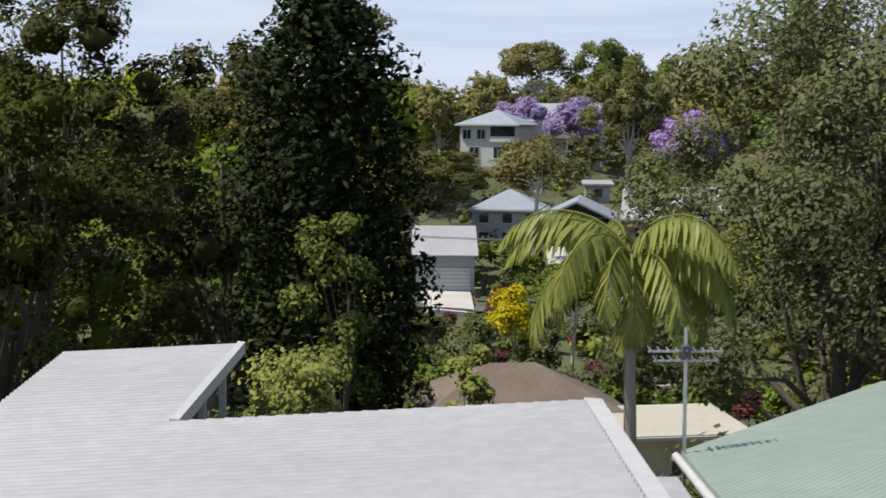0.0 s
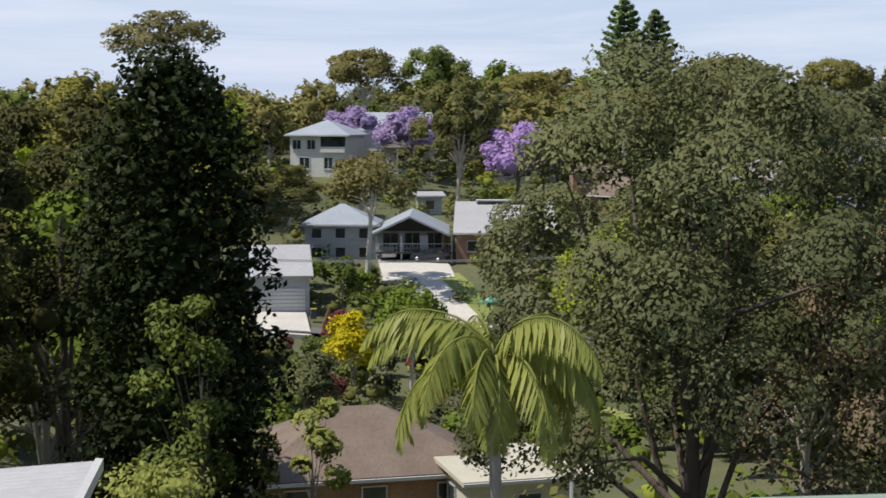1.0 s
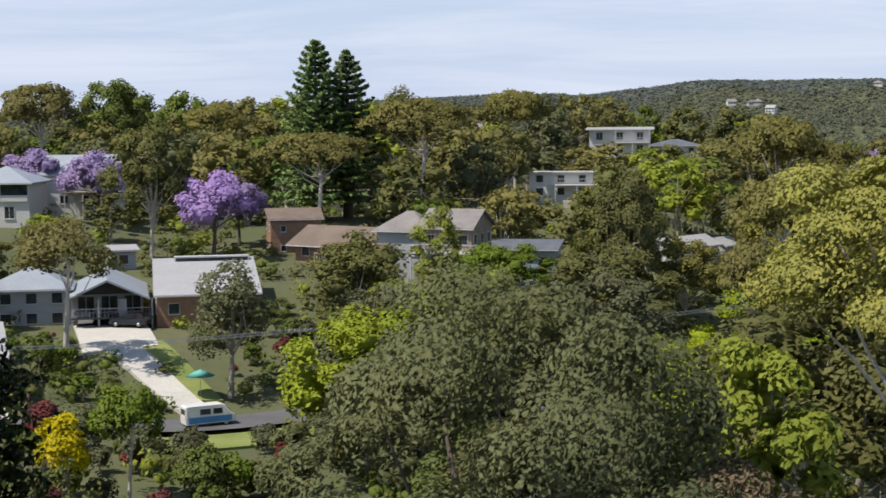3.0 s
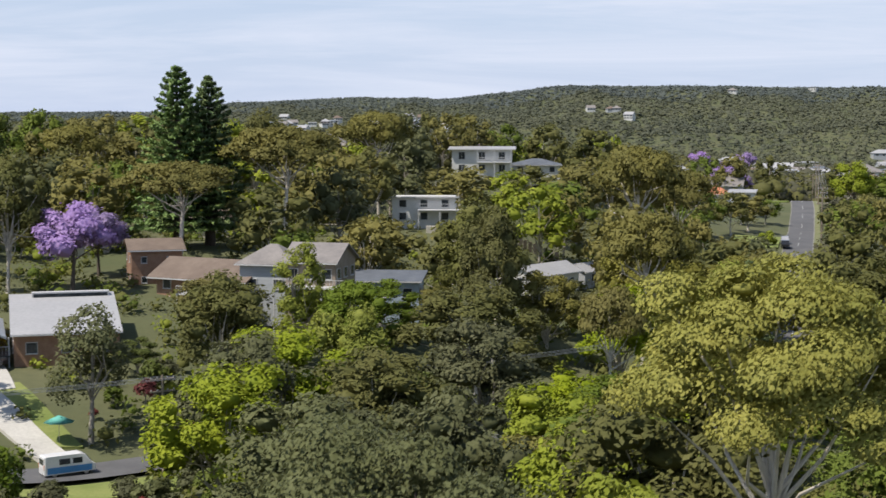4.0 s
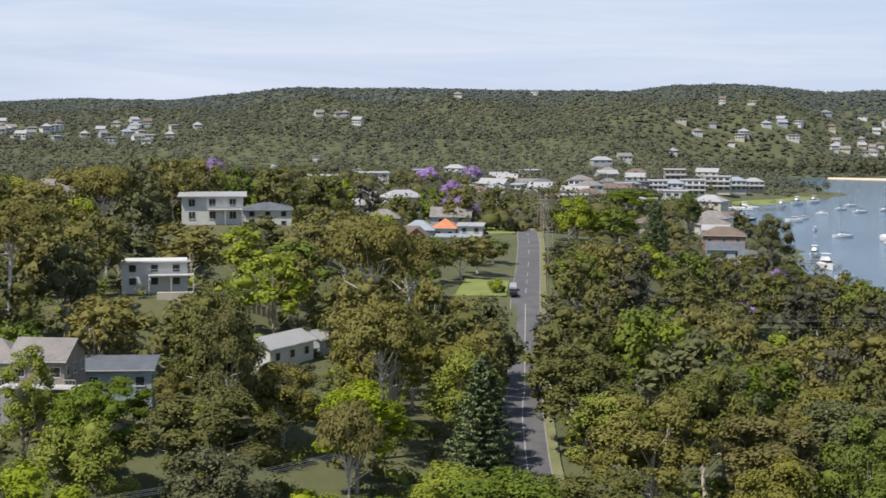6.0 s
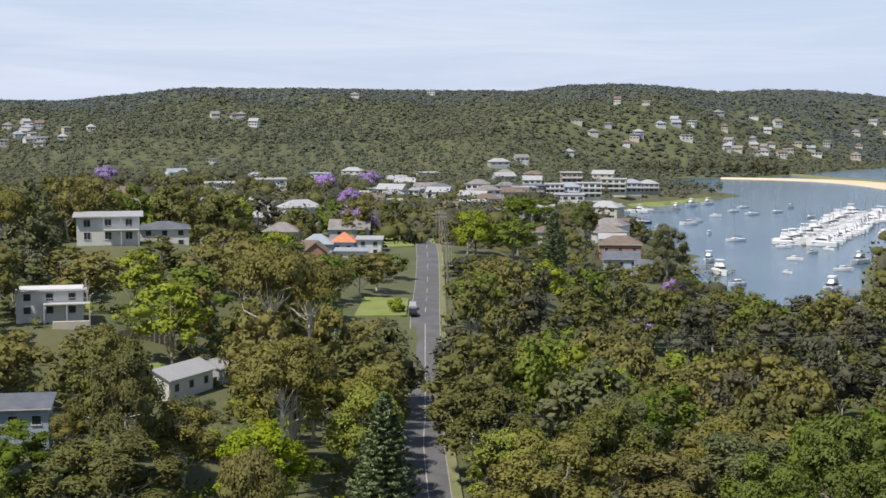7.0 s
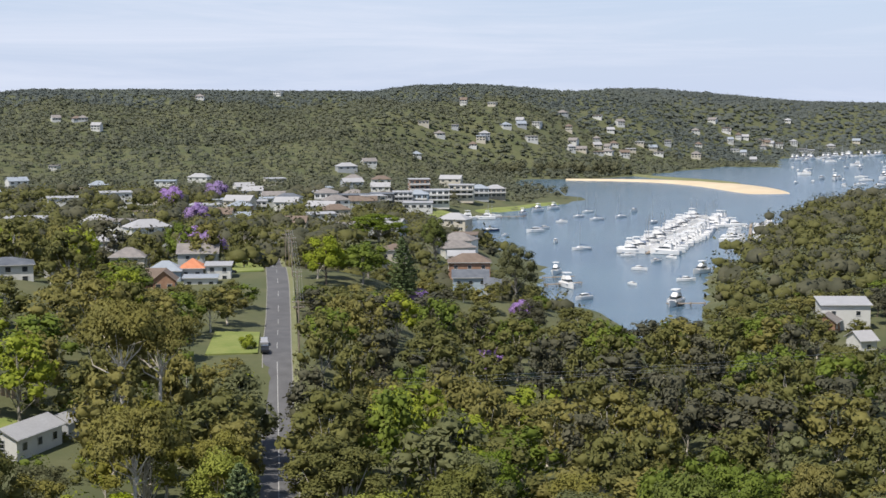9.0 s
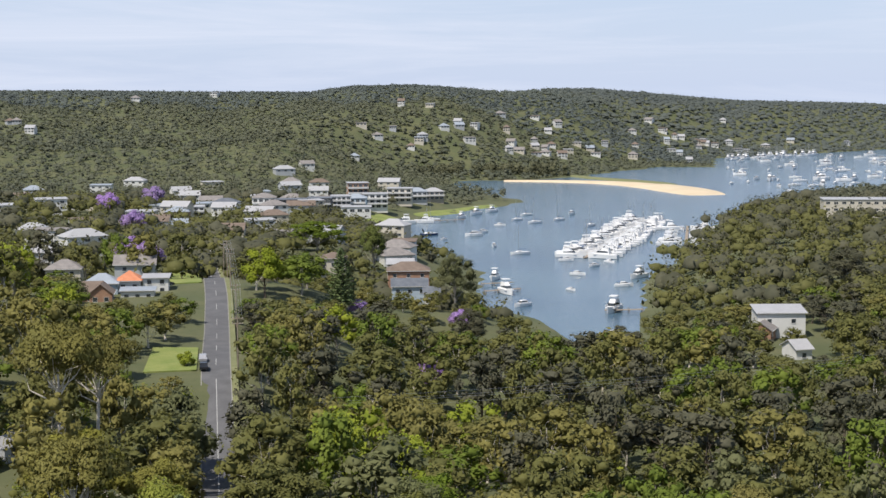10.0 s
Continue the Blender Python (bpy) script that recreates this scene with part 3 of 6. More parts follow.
clear((2, 78, 10), (0, 152, 9), (14, 178, 14), (27, 190, 13), (6, 228, 10), (41, 214, 8), (42, 205, 5), (51, 198, 6), (58, 188, 6), (70, 194, 4), (146, 316, 9), (138, 305, 9), (107, 249, 9), (101, 238, 9),
      (108, 216, 9), (100, 203, 8), (95, 195, 6), (231, 352, 12), (222, 340, 10), (344, 364, 9), (335, 350, 8), (182, 261, 9), (178, 270, 7), (238, 372, 9), (262, 372, 7), (300, 420, 9), (310, 395, 8), (340, 210, 4), (368, 231, 7),
      (160, 322, 9), (360, 395, 9), (392, 372, 8), (20, 130, 12), (60, 225, 6), (66, 262, 9), (5, 130, 14), (0, 135, 12), (24, 160, 9), (18, 240, 9), (300, 340, 8), (262, 330, 5), (255, 319, 6), (188, 271, 7), (272, 381, 6), (284, 396, 6), (295, 412, 6))


def blocked(x, y, crown):
    if off_line(x, y, ROAD_LINE) < (2.6 + crown * 0.22 if y < 235 else 4.0 + crown * 0.33) or off_line(x, y, STREET_LINE) < 4.5 + crown * 0.3:
        return True
    return any((x - a) ** 2 + (y - b) ** 2 < (r + crown * 0.25) ** 2 for a, b, r in CLEAR)


# ---- the large single trees ----
HERO = [
    ("gum_tree", broad_tree(11, 18.0, 16.4, 130, 540, 0.09, 0.36, 0.06, 0.85, core=0, lobes=46), BARK_DARK, L_GREY, (11.7, 43.8), 20, "large grey-green gum tree with a wide dense crown"),
    ("dry_gum_tree", broad_tree(12, 13.0, 8.8, 70, 240, 0.08, 0.22, 0.12, 0.85, core=0), BARK, L_BROWN, (16.6, 40.3), 70, "brownish gum tree with dry thin leaves"),
    ("broad_leaf_tree", broad_tree(13, 15.6, 5.8, 60, 130, 0.16, 0.2, 0.3, 0.95, core=0.5, lobes=24), BARK, L_LIME, (20.0, 45.2), 10, "bright green broad-leaved tree with large glossy leaves"),
    ("golden_gum_tree", broad_tree(14, 21.4, 16.0, 120, 480, 0.105, 0.34, 0.42, 0.55, 0.95, core=0.3, lobes=42, umbrella=0.5), BARK_PALE, L_GOLD, (33.4, 56.0), 40, "spreading gum tree with golden-olive flowering crown"),
    # the next three gums wear the leaf colour darkened for shade
    ("gum_tree", broad_tree(15, 20.0, 12.5, 130, 170, 0.12, 0.36, 0.06, 0.9, core=0.45), BARK_DARK, L_SHADE, (-15.0, 56.0), 0, "dense gum tree beyond the white metal roof, shade put into its leaf colour"),
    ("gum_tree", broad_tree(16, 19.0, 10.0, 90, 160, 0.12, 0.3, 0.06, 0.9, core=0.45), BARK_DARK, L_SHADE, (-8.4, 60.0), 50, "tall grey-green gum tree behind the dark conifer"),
    ("gum_tree", broad_tree(17, 14.5, 9.0, 100, 170, 0.11, 0.3, 0.04, 0.95, core=0.45), BARK_DARK, L_SHADE, (-13.6, 46.0), 110, "green leafy tree beside the white metal roof, leaf colour darkened for shade"),
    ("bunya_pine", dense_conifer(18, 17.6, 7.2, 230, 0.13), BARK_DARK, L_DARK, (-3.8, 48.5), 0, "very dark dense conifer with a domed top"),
    ("climbing_shrub", broad_tree(19, 10.6, 3.4, 44, 70, 0.1, 0.12, 0.15, 1.0, core=0), BARK_DARK, L_GREEN, (-3.3, 44.2), 0, "green leafy shrub climbing against the dark conifer"),
    ("garden_shrub", broad_tree(20, 5.6, 4.2, 40, 200, 0.075, 0.1, 0.1, 0.9, core=0.4), BARK, L_PALM, (-3.4, 33.6), 0, "bright green rounded shrub just beyond the white roof"),
    ("garden_shrub", broad_tree(21, 7.4, 2.6, 24, 70, 0.15, 0.1, 0.3, 0.9, core=0), BARK, L_PALM, (1.2, 66.0), 0, "yellow-green young tree in front of the brown tiled roof"),
    ("garden_shrub", broad_tree(22, 6.0, 3.4, 24, 70, 0.15, 0.1, 0.2, 0.9, core=0), BARK, L_GUM, (-1.6, 66.5), 0, "dark green shrub beside the brown tiled house"),
    ("garden_shrub", broad_tree(23, 7.4, 5.0, 30, 90, 0.17, 0.1, 0.2, 0.9, core=0), BARK, L_YELLOW, (5.4, 118.5), 0, "golden yellow conifer shrub on the bank above the street"),
    ("small_tree", broad_tree(24, 9.2, 6.8, 34, 100, 0.18, 0.14, 0.4, 0.85, core=0), BARK_PALE, L_GREEN, (10.2, 119.0), 0, "small light-green tree with a pale forked trunk"),
    ("garden_shrub", broad_tree(25, 5.2, 4.2, 30, 90, 0.15, 0.1, 0.15, 1.0, core=0), BARK, L_GREEN, (15.0, 114.5), 0, "round clipped green shrub on the lawn edge"),
    ("garden_shrub", broad_tree(26, 6.0, 5.0, 30, 90, 0.17, 0.1, 0.15, 0.9, core=0), BARK, L_GREY, (1.8, 104.0), 0, "grey-green bushy shrub on the bank"),
    ("garden_shrub", broad_tree(27, 3.8, 3.6, 22, 80, 0.15, 0.1, 0.15, 0.9, core=0), BARK, L_RED, (5.2, 136.0), 0, "dark red-leaved shrub beside the driveway fence"),
    ("garden_shrub", broad_tree(28, 5.0, 4.6, 26, 80, 0.17, 0.1, 0.15, 1.0, core=0), BARK, L_GREEN, (6.6, 158.0), 0, "round green shrub beside the white garage"),
    ("gum_tree", broad_tree(29, 15.0, 10.5, 34, 90, 0.24, 0.28, 0.5, 0.8, core=0.35), BARK_PALE, L_OLIVE, (9.6, 163.0), 0, "thin olive gum tree with a pale leaning trunk"),
    ("gum_tree", broad_tree(30, 13.5, 10.0, 44, 110, 0.2, 0.28, 0.2, 0.85, core=0), BARK, L_GREY, (24.5, 152.5), 0, "grey-green bushy tree beside the brick house"),
    ("small_tree", broad_tree(31, 14.2, 8.0, 60, 130, 0.16, 0.28, 0.1, 0.95, core=0.4, lobes=22), BARK, L_LIME, (53.6, 174.8), 0, "bright green conical garden tree by the decked house"),
]
for nm, made, bark, green, (hx, hy), turn, label in HERO:
    tree_thing(nm, made, bark, green, stand(hx, hy, turn), label, "shrub" if "shrub" in nm else "tree")
tree_thing("palm_tree", palm_tree(5, 7.6, 19, 3.9, 52, 0.9), BARK, L_PALM, stand(4.3, 35.2, 30), "tall palm with arching yellow-green fronds", "palm", crown="fronds")
pine = tree_thing("norfolk_pine", conifer(7, 27.0, 17.0, 24, 10, 90, 0.42), BARK_DARK, L_PINE, stand(53.8, 232, 0), "tall dark Norfolk pine with level tiers of branches", "tree", "pair of Norfolk pines")
put(pine, 59.4, 234.5, 60, 0.95)
put(pine, 286, 325, 20, 0.66)
put(pine, 99, 149, 20, 0.64)

# ---- trees by kind, near and mid distance ----
KINDS = {
    "gum": (L_GUM, BARK_PALE, "gum tree with a billowing olive-green crown"),
    "olive": (L_OLIVE, BARK_PALE, "olive-gold gum tree with a rounded clumpy crown"),
    "grey": (L_GREY, BARK, "grey-green gum tree with soft leaf clumps"),
    "green": (L_GREEN, BARK, "deep green broad-leaved tree with a full crown"),
    "lime": (L_LIME, BARK, "bright yellow-green leafy tree"),
    "casu": (L_CASU, BARK_DARK, "dull grey-brown casuarina with feathery foliage"),
}
NEAR, SHAPES = {}, {}
for k, (green, bark, label) in KINDS.items():
    for j in range(2):
        s = sum(map(ord, k)) + j * 57
        tall = 1.25 if k == "casu" else 1.0
        NEAR[k, j] = tree_thing("gum_tree" if k in ("gum", "olive", "grey") else "tree", broad_tree(s, 15 * tall, 11.5, 90, 88, 0.2, 0.26, 0.15, 0.85, core=0.55, lobes=18 + 5 * j), bark, green, pose(-20 + 8 * j, -60, gz(-20, -60)), label, "tree", "trees of the valley")
        SHAPES[k, j] = broad_tree(s + 9, 14 * tall, 11.5, 33, 25, 0.4, 0.26, 0.1, 0.9, sides=4, core=0.55, lobes=12 + 3 * j)
jac = tree_thing("jacaranda_tree", broad_tree(41, 12, 12, 36, 100, 0.27, 0.3, 0.3, 0.7), BARK_DARK, L_JAC, stand(33, 207), "jacaranda tree in full purple blossom", "tree", "jacarandas in flower")
for x, y, s, turn in ((12.5, 248, 0.85, 30), (21, 236, 0.9, 80), (39, 219, 0.8, 150), (126, 340, 0.8, 10), (285, 425, 1.0, 60), (281, 411, 1.0, 100), (322, 312, 0.62, 30), (290, 322, 0.5, 60),
                      (420, 640, 1.1, 0), (330, 700, 1.2, 40), (490, 700, 1.2, 10), (380, 560, 1.0, 70), (232, 238, 0.7, 0)):
    put(jac, x, y, turn, s)

SPREAD = tree_thing("gum_tree", broad_tree(71, 20, 18, 110, 70, 0.27, 0.34, 0.5, 0.5, core=0.3, lobes=26, umbrella=0.7), BARK_PALE, L_OLIVE, stand(69.0, 227.5), "spreading gum tree with pale forked limbs and a flat-topped crown", "tree", "tall gum trees")
OPEN = tree_thing("gum_tree", broad_tree(72, 27, 18, 70, 60, 0.27, 0.34, 0.62, 0.42, core=0, lobes=22, umbrella=0.8), BARK_PALE, L_OLIVE, stand(-13.8, 199), "tall open gum tree with flat leaf clouds on bare limbs", "tree", "tall gum trees")
TALL = ((SPREAD, 20, 18, ((50, 217, 16, 17), (16.8, 287.7, 23, 18), (49.8, 293.4, 17, 14), (108.5, 287, 21.4, 15), (119.5, 207, 25, 17), (131, 214.5, 23, 16), (96, 167, 20, 15), (72, 134, 17, 8.5))),
        (NEAR["green", 1], 15, 11.5, ((30.4, 291.2, 23.8, 16), (171, 366, 15, 15), (382, 443.5, 12, 22), (375, 405, 18, 12))),
        (NEAR["gum", 0], 15, 11.5, ((25.4, 211.4, 19, 11.4), (81.6, 279.2, 22.2, 14), (78.1, 176.8, 18.7, 12), (143, 183, 13.5, 18), (76.4, 170, 19, 10.5), (157, 369, 15, 12))),
        (NEAR["grey", 1], 15, 11.5, ((31.8, 125.3, 14.8, 12.5), (35, 91, 14.4, 11), (345, 336, 19, 15), (56.2, 131, 15, 13.5))),
        (NEAR["casu", 0], 19, 11.5, ((442, 252, 16, 19), (313, 300, 13, 11))))
for kind, h0, w0, rows in TALL:
    for i, (x, y, h, w) in enumerate(rows):
        put(kind, x, y, 67 * i, w / w0, h / h0 * w0 / w)

# sight of the houses from the camera: x, y, half width, lowest height that shows, camera height
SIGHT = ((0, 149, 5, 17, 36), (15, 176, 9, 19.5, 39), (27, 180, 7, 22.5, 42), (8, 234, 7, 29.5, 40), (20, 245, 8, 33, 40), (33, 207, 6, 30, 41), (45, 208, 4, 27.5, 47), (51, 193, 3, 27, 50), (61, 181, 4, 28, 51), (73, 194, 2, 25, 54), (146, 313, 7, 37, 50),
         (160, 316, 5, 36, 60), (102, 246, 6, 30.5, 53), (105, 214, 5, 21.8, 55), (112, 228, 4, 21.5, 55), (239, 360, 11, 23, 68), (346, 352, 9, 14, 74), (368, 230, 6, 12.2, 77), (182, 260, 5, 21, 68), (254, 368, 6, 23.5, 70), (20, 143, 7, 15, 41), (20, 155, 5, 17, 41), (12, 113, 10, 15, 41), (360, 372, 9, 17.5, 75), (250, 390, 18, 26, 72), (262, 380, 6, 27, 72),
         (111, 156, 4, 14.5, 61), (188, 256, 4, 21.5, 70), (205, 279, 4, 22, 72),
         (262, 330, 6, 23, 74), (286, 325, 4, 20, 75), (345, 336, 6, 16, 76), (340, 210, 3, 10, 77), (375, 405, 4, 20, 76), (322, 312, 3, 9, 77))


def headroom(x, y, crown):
    """How tall a tree may grow here without hiding a house from the camera."""
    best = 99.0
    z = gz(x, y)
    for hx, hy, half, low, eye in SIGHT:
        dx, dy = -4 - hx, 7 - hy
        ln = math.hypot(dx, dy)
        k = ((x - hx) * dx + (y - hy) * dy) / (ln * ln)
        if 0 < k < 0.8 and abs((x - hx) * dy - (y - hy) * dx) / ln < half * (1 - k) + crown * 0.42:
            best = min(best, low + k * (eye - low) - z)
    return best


rng = np.random.default_rng(3)
taken = {}


def take(x, y, c):
    taken.setdefault((int(x // 16), int(y // 16)), []).append((x, y, c))


def crowded(x, y, c):
    i, j = int(x // 16), int(y // 16)
    return any((x - a) ** 2 + (y - b) ** 2 < (c + e) ** 2 for u in (-1, 0, 1) for v in (-1, 0, 1) for a, b, e in taken.get((i + u, j + v), ()))


for a in HERO:
    take(a[4][0], a[4][1], 4.0)
for kind, h0, w0, rows in TALL:
    for x, y, h, w in rows:
        take(x, y, w * 0.3)
for x, y in ((69, 227.5), (-13.8, 199), (286, 325), (53.8, 232), (59.4, 234), (33, 207), (12.5, 248), (21, 236), (39, 219), (99, 149), (256, 380), (285, 425)):
    take(x, y, 4.0)
az = np.radians(rng.uniform(-19, 66, 15000))
rr = np.sqrt(rng.uniform(58 ** 2, 480 ** 2, 15000))
X, Y = rr * np.sin(az), rr * np.cos(az)
S = inland(X, Y)
wood_of = {k: Heap() for k in KINDS}
leaf_of = {k: Heap() for k in KINDS}
for x, y, r, s_in in zip(X, Y, rr, S):
    crown = rng.uniform(10.0, 16.5)
    if s_in < 7 or (y < 108 and -7 < x < 18) or crowded(x, y, 0.41 * crown) or blocked(x, y, crown):
        continue
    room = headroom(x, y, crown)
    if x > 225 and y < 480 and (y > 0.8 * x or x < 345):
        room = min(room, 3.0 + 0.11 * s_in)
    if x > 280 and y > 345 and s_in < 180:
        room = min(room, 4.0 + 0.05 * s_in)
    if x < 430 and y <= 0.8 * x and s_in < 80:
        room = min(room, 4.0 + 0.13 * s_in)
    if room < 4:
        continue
    take(x, y, 0.41 * crown)
    e = float(smooth_step(120, 200, np.array(x - y * 0.15)))
    mix = ("gum", "olive", "grey", "green", "lime", "olive", "olive", "gum", "green", "olive") if rng.uniform() > e else ("gum", "gum", "casu", "green", "casu", "gum", "gum", "casu", "green", "casu", "olive", "gum")
    if y < 168 and 18 < x < 100:
        mix = ("green", "lime", "grey", "gum", "lime", "olive", "green")
    k, j = mix[rng.integers(len(mix))], int(rng.integers(2))
    s = crown / 11
    tall = rng.uniform(0.85, 1.2) / max(0.8, s) if r > 150 else rng.uniform(0.75, 1.0)
    if y < 150 and 20 < x < 100:
        tall *= 0.85
    full = (19 if k == "casu" else 15) * s
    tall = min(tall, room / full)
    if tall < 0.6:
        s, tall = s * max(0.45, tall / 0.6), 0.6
    turn = rng.uniform(0, 360)
    if r < 205:
        put(NEAR[k, j], x, y, turn, s, tall)
    else:
        m = np.array(pose(x, y, gz(x, y), 0, 0, turn) @ Matrix.Diagonal((s, s, s * tall, 1)))
        for src, dst in zip(SHAPES[k, j], (wood_of[k], leaf_of[k])):
            dst.add_heap(src, m)
for k, (green, bark, label) in KINDS.items():
    tagged(new("tree_trunks", wood_of[k].mesh("tree_trunks", bark)), "trunks and limbs of the more distant trees", "trees", kind="stuff")
    tagged(new("tree_crowns", leaf_of[k].mesh("tree_crowns", green)), "many of a kind, each a " + label, "trees", kind="stuff")

# garden planting between the street and the lower lawn
bush = tree_thing("garden_shrub", broad_tree(61, 3.0, 3.4, 16, 40, 0.19, 0.08, 0.12, 0.9, core=0.5), BARK, L_GREEN, stand(-3.0, 121), "leafy green garden shrub on the bank", "shrub", "garden shrubs")
bush_grey = tree_thing("garden_shrub", broad_tree(62, 3.2, 3.6, 16, 40, 0.19, 0.08, 0.12, 0.9, core=0.5), BARK, L_GREY, stand(-6.0, 124), "grey-green garden shrub on the bank", "shrub", "garden shrubs")
bush_red = tree_thing("garden_shrub", broad_tree(63, 2.4, 2.4, 16, 50, 0.13, 0.08, 0.12, 0.9, core=0.5), BARK, L_RED, stand(11.5, 112.5), "dark red-leaved garden shrub on the bank", "shrub", "garden shrubs")
for i in range(230):
    x, y = rng.uniform(-14, 36), rng.uniform(84, 176)
    if off_line(x, y, STREET_LINE) < 4.2 or (-3.5 < x < 5 and 135 < y < 165) or (11 < x < 25 and 147 < y < 190) or (8 < x < 27 and 103 < y < 112):
        continue
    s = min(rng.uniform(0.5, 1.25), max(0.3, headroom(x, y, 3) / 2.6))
    put((bush, bush, bush_grey, bush_grey, bush_red)[i % 5], x, y, rng.uniform(0, 360), s)
for i in range(30):
    x, y = (rng.uniform(6, 24), rng.uniform(33, 42)) if i % 2 else (rng.uniform(-18, -5), rng.uniform(38, 47))
    put((bush, bush_grey)[i % 2], x, y, rng.uniform(0, 360), rng.uniform(0.7, 1.5))
pink = tree_thing("flowering_shrub", broad_tree(64, 2.2, 2.4, 16, 50, 0.13, 0.08, 0.12, 0.9, core=0.5), BARK, L_PINK, stand(61.5, 171), "pink flowering garden shrub", "shrub")
hedge = tree_thing("clipped_shrub", broad_tree(65, 3.0, 4.4, 26, 70, 0.16, 0.08, 0.05, 0.9, core=0.5), BARK, L_LIME, stand(185.4, 263.4), "rounded bright green clipped shrub on the lawn", "shrub")
round_tree = tree_thing("fig_tree", broad_tree(66, 14, 12, 44, 80, 0.3, 0.3, 0.15, 0.85, core=0.6), BARK_DARK, L_LIME, stand(262, 330), "round bright green fig tree beside the road", "tree")

# undergrowth
under = {m: Heap() for m in (L_GREEN, L_GUM, L_LIME)}
for _ in range(2600):
    a, r = radians(rng.uniform(-18, 62)), math.sqrt(rng.uniform(52 ** 2, 300 ** 2))
    x, y = r * math.sin(a), r * math.cos(a)
    if (y < 112 and -6 < x < 12) or off_line(x, y, ROAD_LINE) < 6 or off_line(x, y, STREET_LINE) < 6 or any((x - p) ** 2 + (y - q) ** 2 < (c * 0.5) ** 2 for p, q, c in CLEAR):
        continue
    w = rng.uniform(0.9, 2.4)
    if float(inland(np.array([x]), np.array([y]))[0]) < 4:
        continue
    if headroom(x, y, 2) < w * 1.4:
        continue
    clump(under[(L_GREEN, L_GUM, L_GUM, L_LIME)[int(rng.integers(4))]], rng, (x, y, gz(x, y) + w * 0.5), w, 44, 0.27, 0.8, 0.42)
for m, h in under.items():
    tagged(new("undergrowth", h.mesh("undergrowth", m)), "low leafy shrubs and saplings under the trees", "undergrowth", kind="stuff")

# ---- woods too far off to count ----
def far_wood(name, n, r0, r1, lumps, per, size, mat, label, seed, hgt, apart, az0=-20, az1=67, fat=1.0, flat=0.8):
    rng = np.random.default_rng(seed)
    heap, cells, count = Heap(), set(), 0
    az, rr = np.radians(rng.uniform(az0, az1, n)), np.sqrt(rng.uniform(r0 ** 2, r1 ** 2, n))
    X, Y = rr * np.sin(az), rr * np.cos(az)
    Z, S = ground_z(X, Y), inland(X, Y)
    for x, y, z, s in zip(X, Y, Z, S):
        key = (int(x // apart), int(y // apart))
        if s < 5 or x < 800 and y > 0.8 * x and s < 16 or key in cells or any((x - a) ** 2 + (y - b) ** 2 < c * c for a, b, c in FAR_CLEAR):
            continue
        cells.add(key)
        w = apart * rng.uniform(0.7, 1.15)
        h = hgt * rng.uniform(0.45, 1.25) * min(1.0, 0.22 + s / 190 if x < 800 and y > 0.8 * x else 1.0)
        for _ in range(lumps):
            c = (x + rng.normal() * w * 0.24, y + rng.normal() * w * 0.24, z + h * rng.uniform(0.5, 0.88))
            clump(heap, rng, c, fat * w * rng.uniform(0.24, 0.44), per, size, flat, 0.68 if r0 > 1000 else 0.5, ragged=0.5, out=(0, 0, 0.9 if r0 > 800 else 0.3))
    return tagged(new(name, heap.mesh(name, mat, r0 > 1000)), label, "woodland", kind="stuff")



# ---- building materials ----
WHITE = surface("white_render", (0.62, 0.62, 0.6), (0.68, 0.68, 0.66), 0.7, 0.5, 5.0, 0.1)
CREAM = surface("cream_render", (0.52, 0.48, 0.4), (0.58, 0.54, 0.46), 0.75, 0.5, 5.0, 0.1)
GREY_WALL = surface("grey_weatherboard", (0.38, 0.4, 0.42), (0.46, 0.48, 0.5), 0.75, 0.5, 6.0, 0.2, stretch=(0.3, 0.3, 3))
BLUE_WALL = surface("blue_grey_weatherboard", (0.34, 0.42, 0.5), (0.42, 0.5, 0.58), 0.75, 0.5, 6.0, 0.2, stretch=(0.3, 0.3, 3))
DARK_WALL = surface("charcoal_cladding", (0.06, 0.06, 0.065), (0.1, 0.1, 0.1), 0.7, 0.6, 6.0, 0.2)
BRICK_WALL = surface("red_brown_brickwork", (0.3, 0.17, 0.11), (0.4, 0.25, 0.17), 0.9, 1.2, 9.0, 0.5)
STONE = surface("rough_sandstone", (0.3, 0.27, 0.22), (0.46, 0.42, 0.36), 0.95, 0.8, 4.0, 0.8)
ROOF_WHITE = surface("white_metal_roofing", (0.4, 0.4, 0.41), (0.45, 0.45, 0.46), 0.45, 0.25, 2.5, 0.1, stain=(0.36, 0.36, 0.37))
ROOF_BLUE = surface("blue_grey_metal_roofing", (0.3, 0.34, 0.39), (0.37, 0.41, 0.46), 0.5, 0.3, 3.0, 0.1)
ROOF_GREY = surface("grey_tiled_roofing", (0.2, 0.185, 0.18), (0.3, 0.275, 0.26), 0.85, 0.5, 5.0, 0.4)
ROOF_BROWN = surface("brown_tiled_roofing", (0.16, 0.12, 0.095), (0.22, 0.17, 0.135), 0.85, 0.5, 5.0, 0.4)
ROOF_ORANGE = surface("terracotta_tiled_roofing", (0.55, 0.2, 0.1), (0.66, 0.28, 0.15), 0.85, 0.5, 5.0, 0.4)
ROOF_SLATE = surface("dark_slate_roofing", (0.1, 0.115, 0.14), (0.16, 0.175, 0.2), 0.7, 0.5, 5.0, 0.3)
ROOF_GREEN = surface("pale_green_metal_roofing", (0.27, 0.34, 0.285), (0.31, 0.38, 0.325), 0.5, 0.3, 2.5, 0.1)
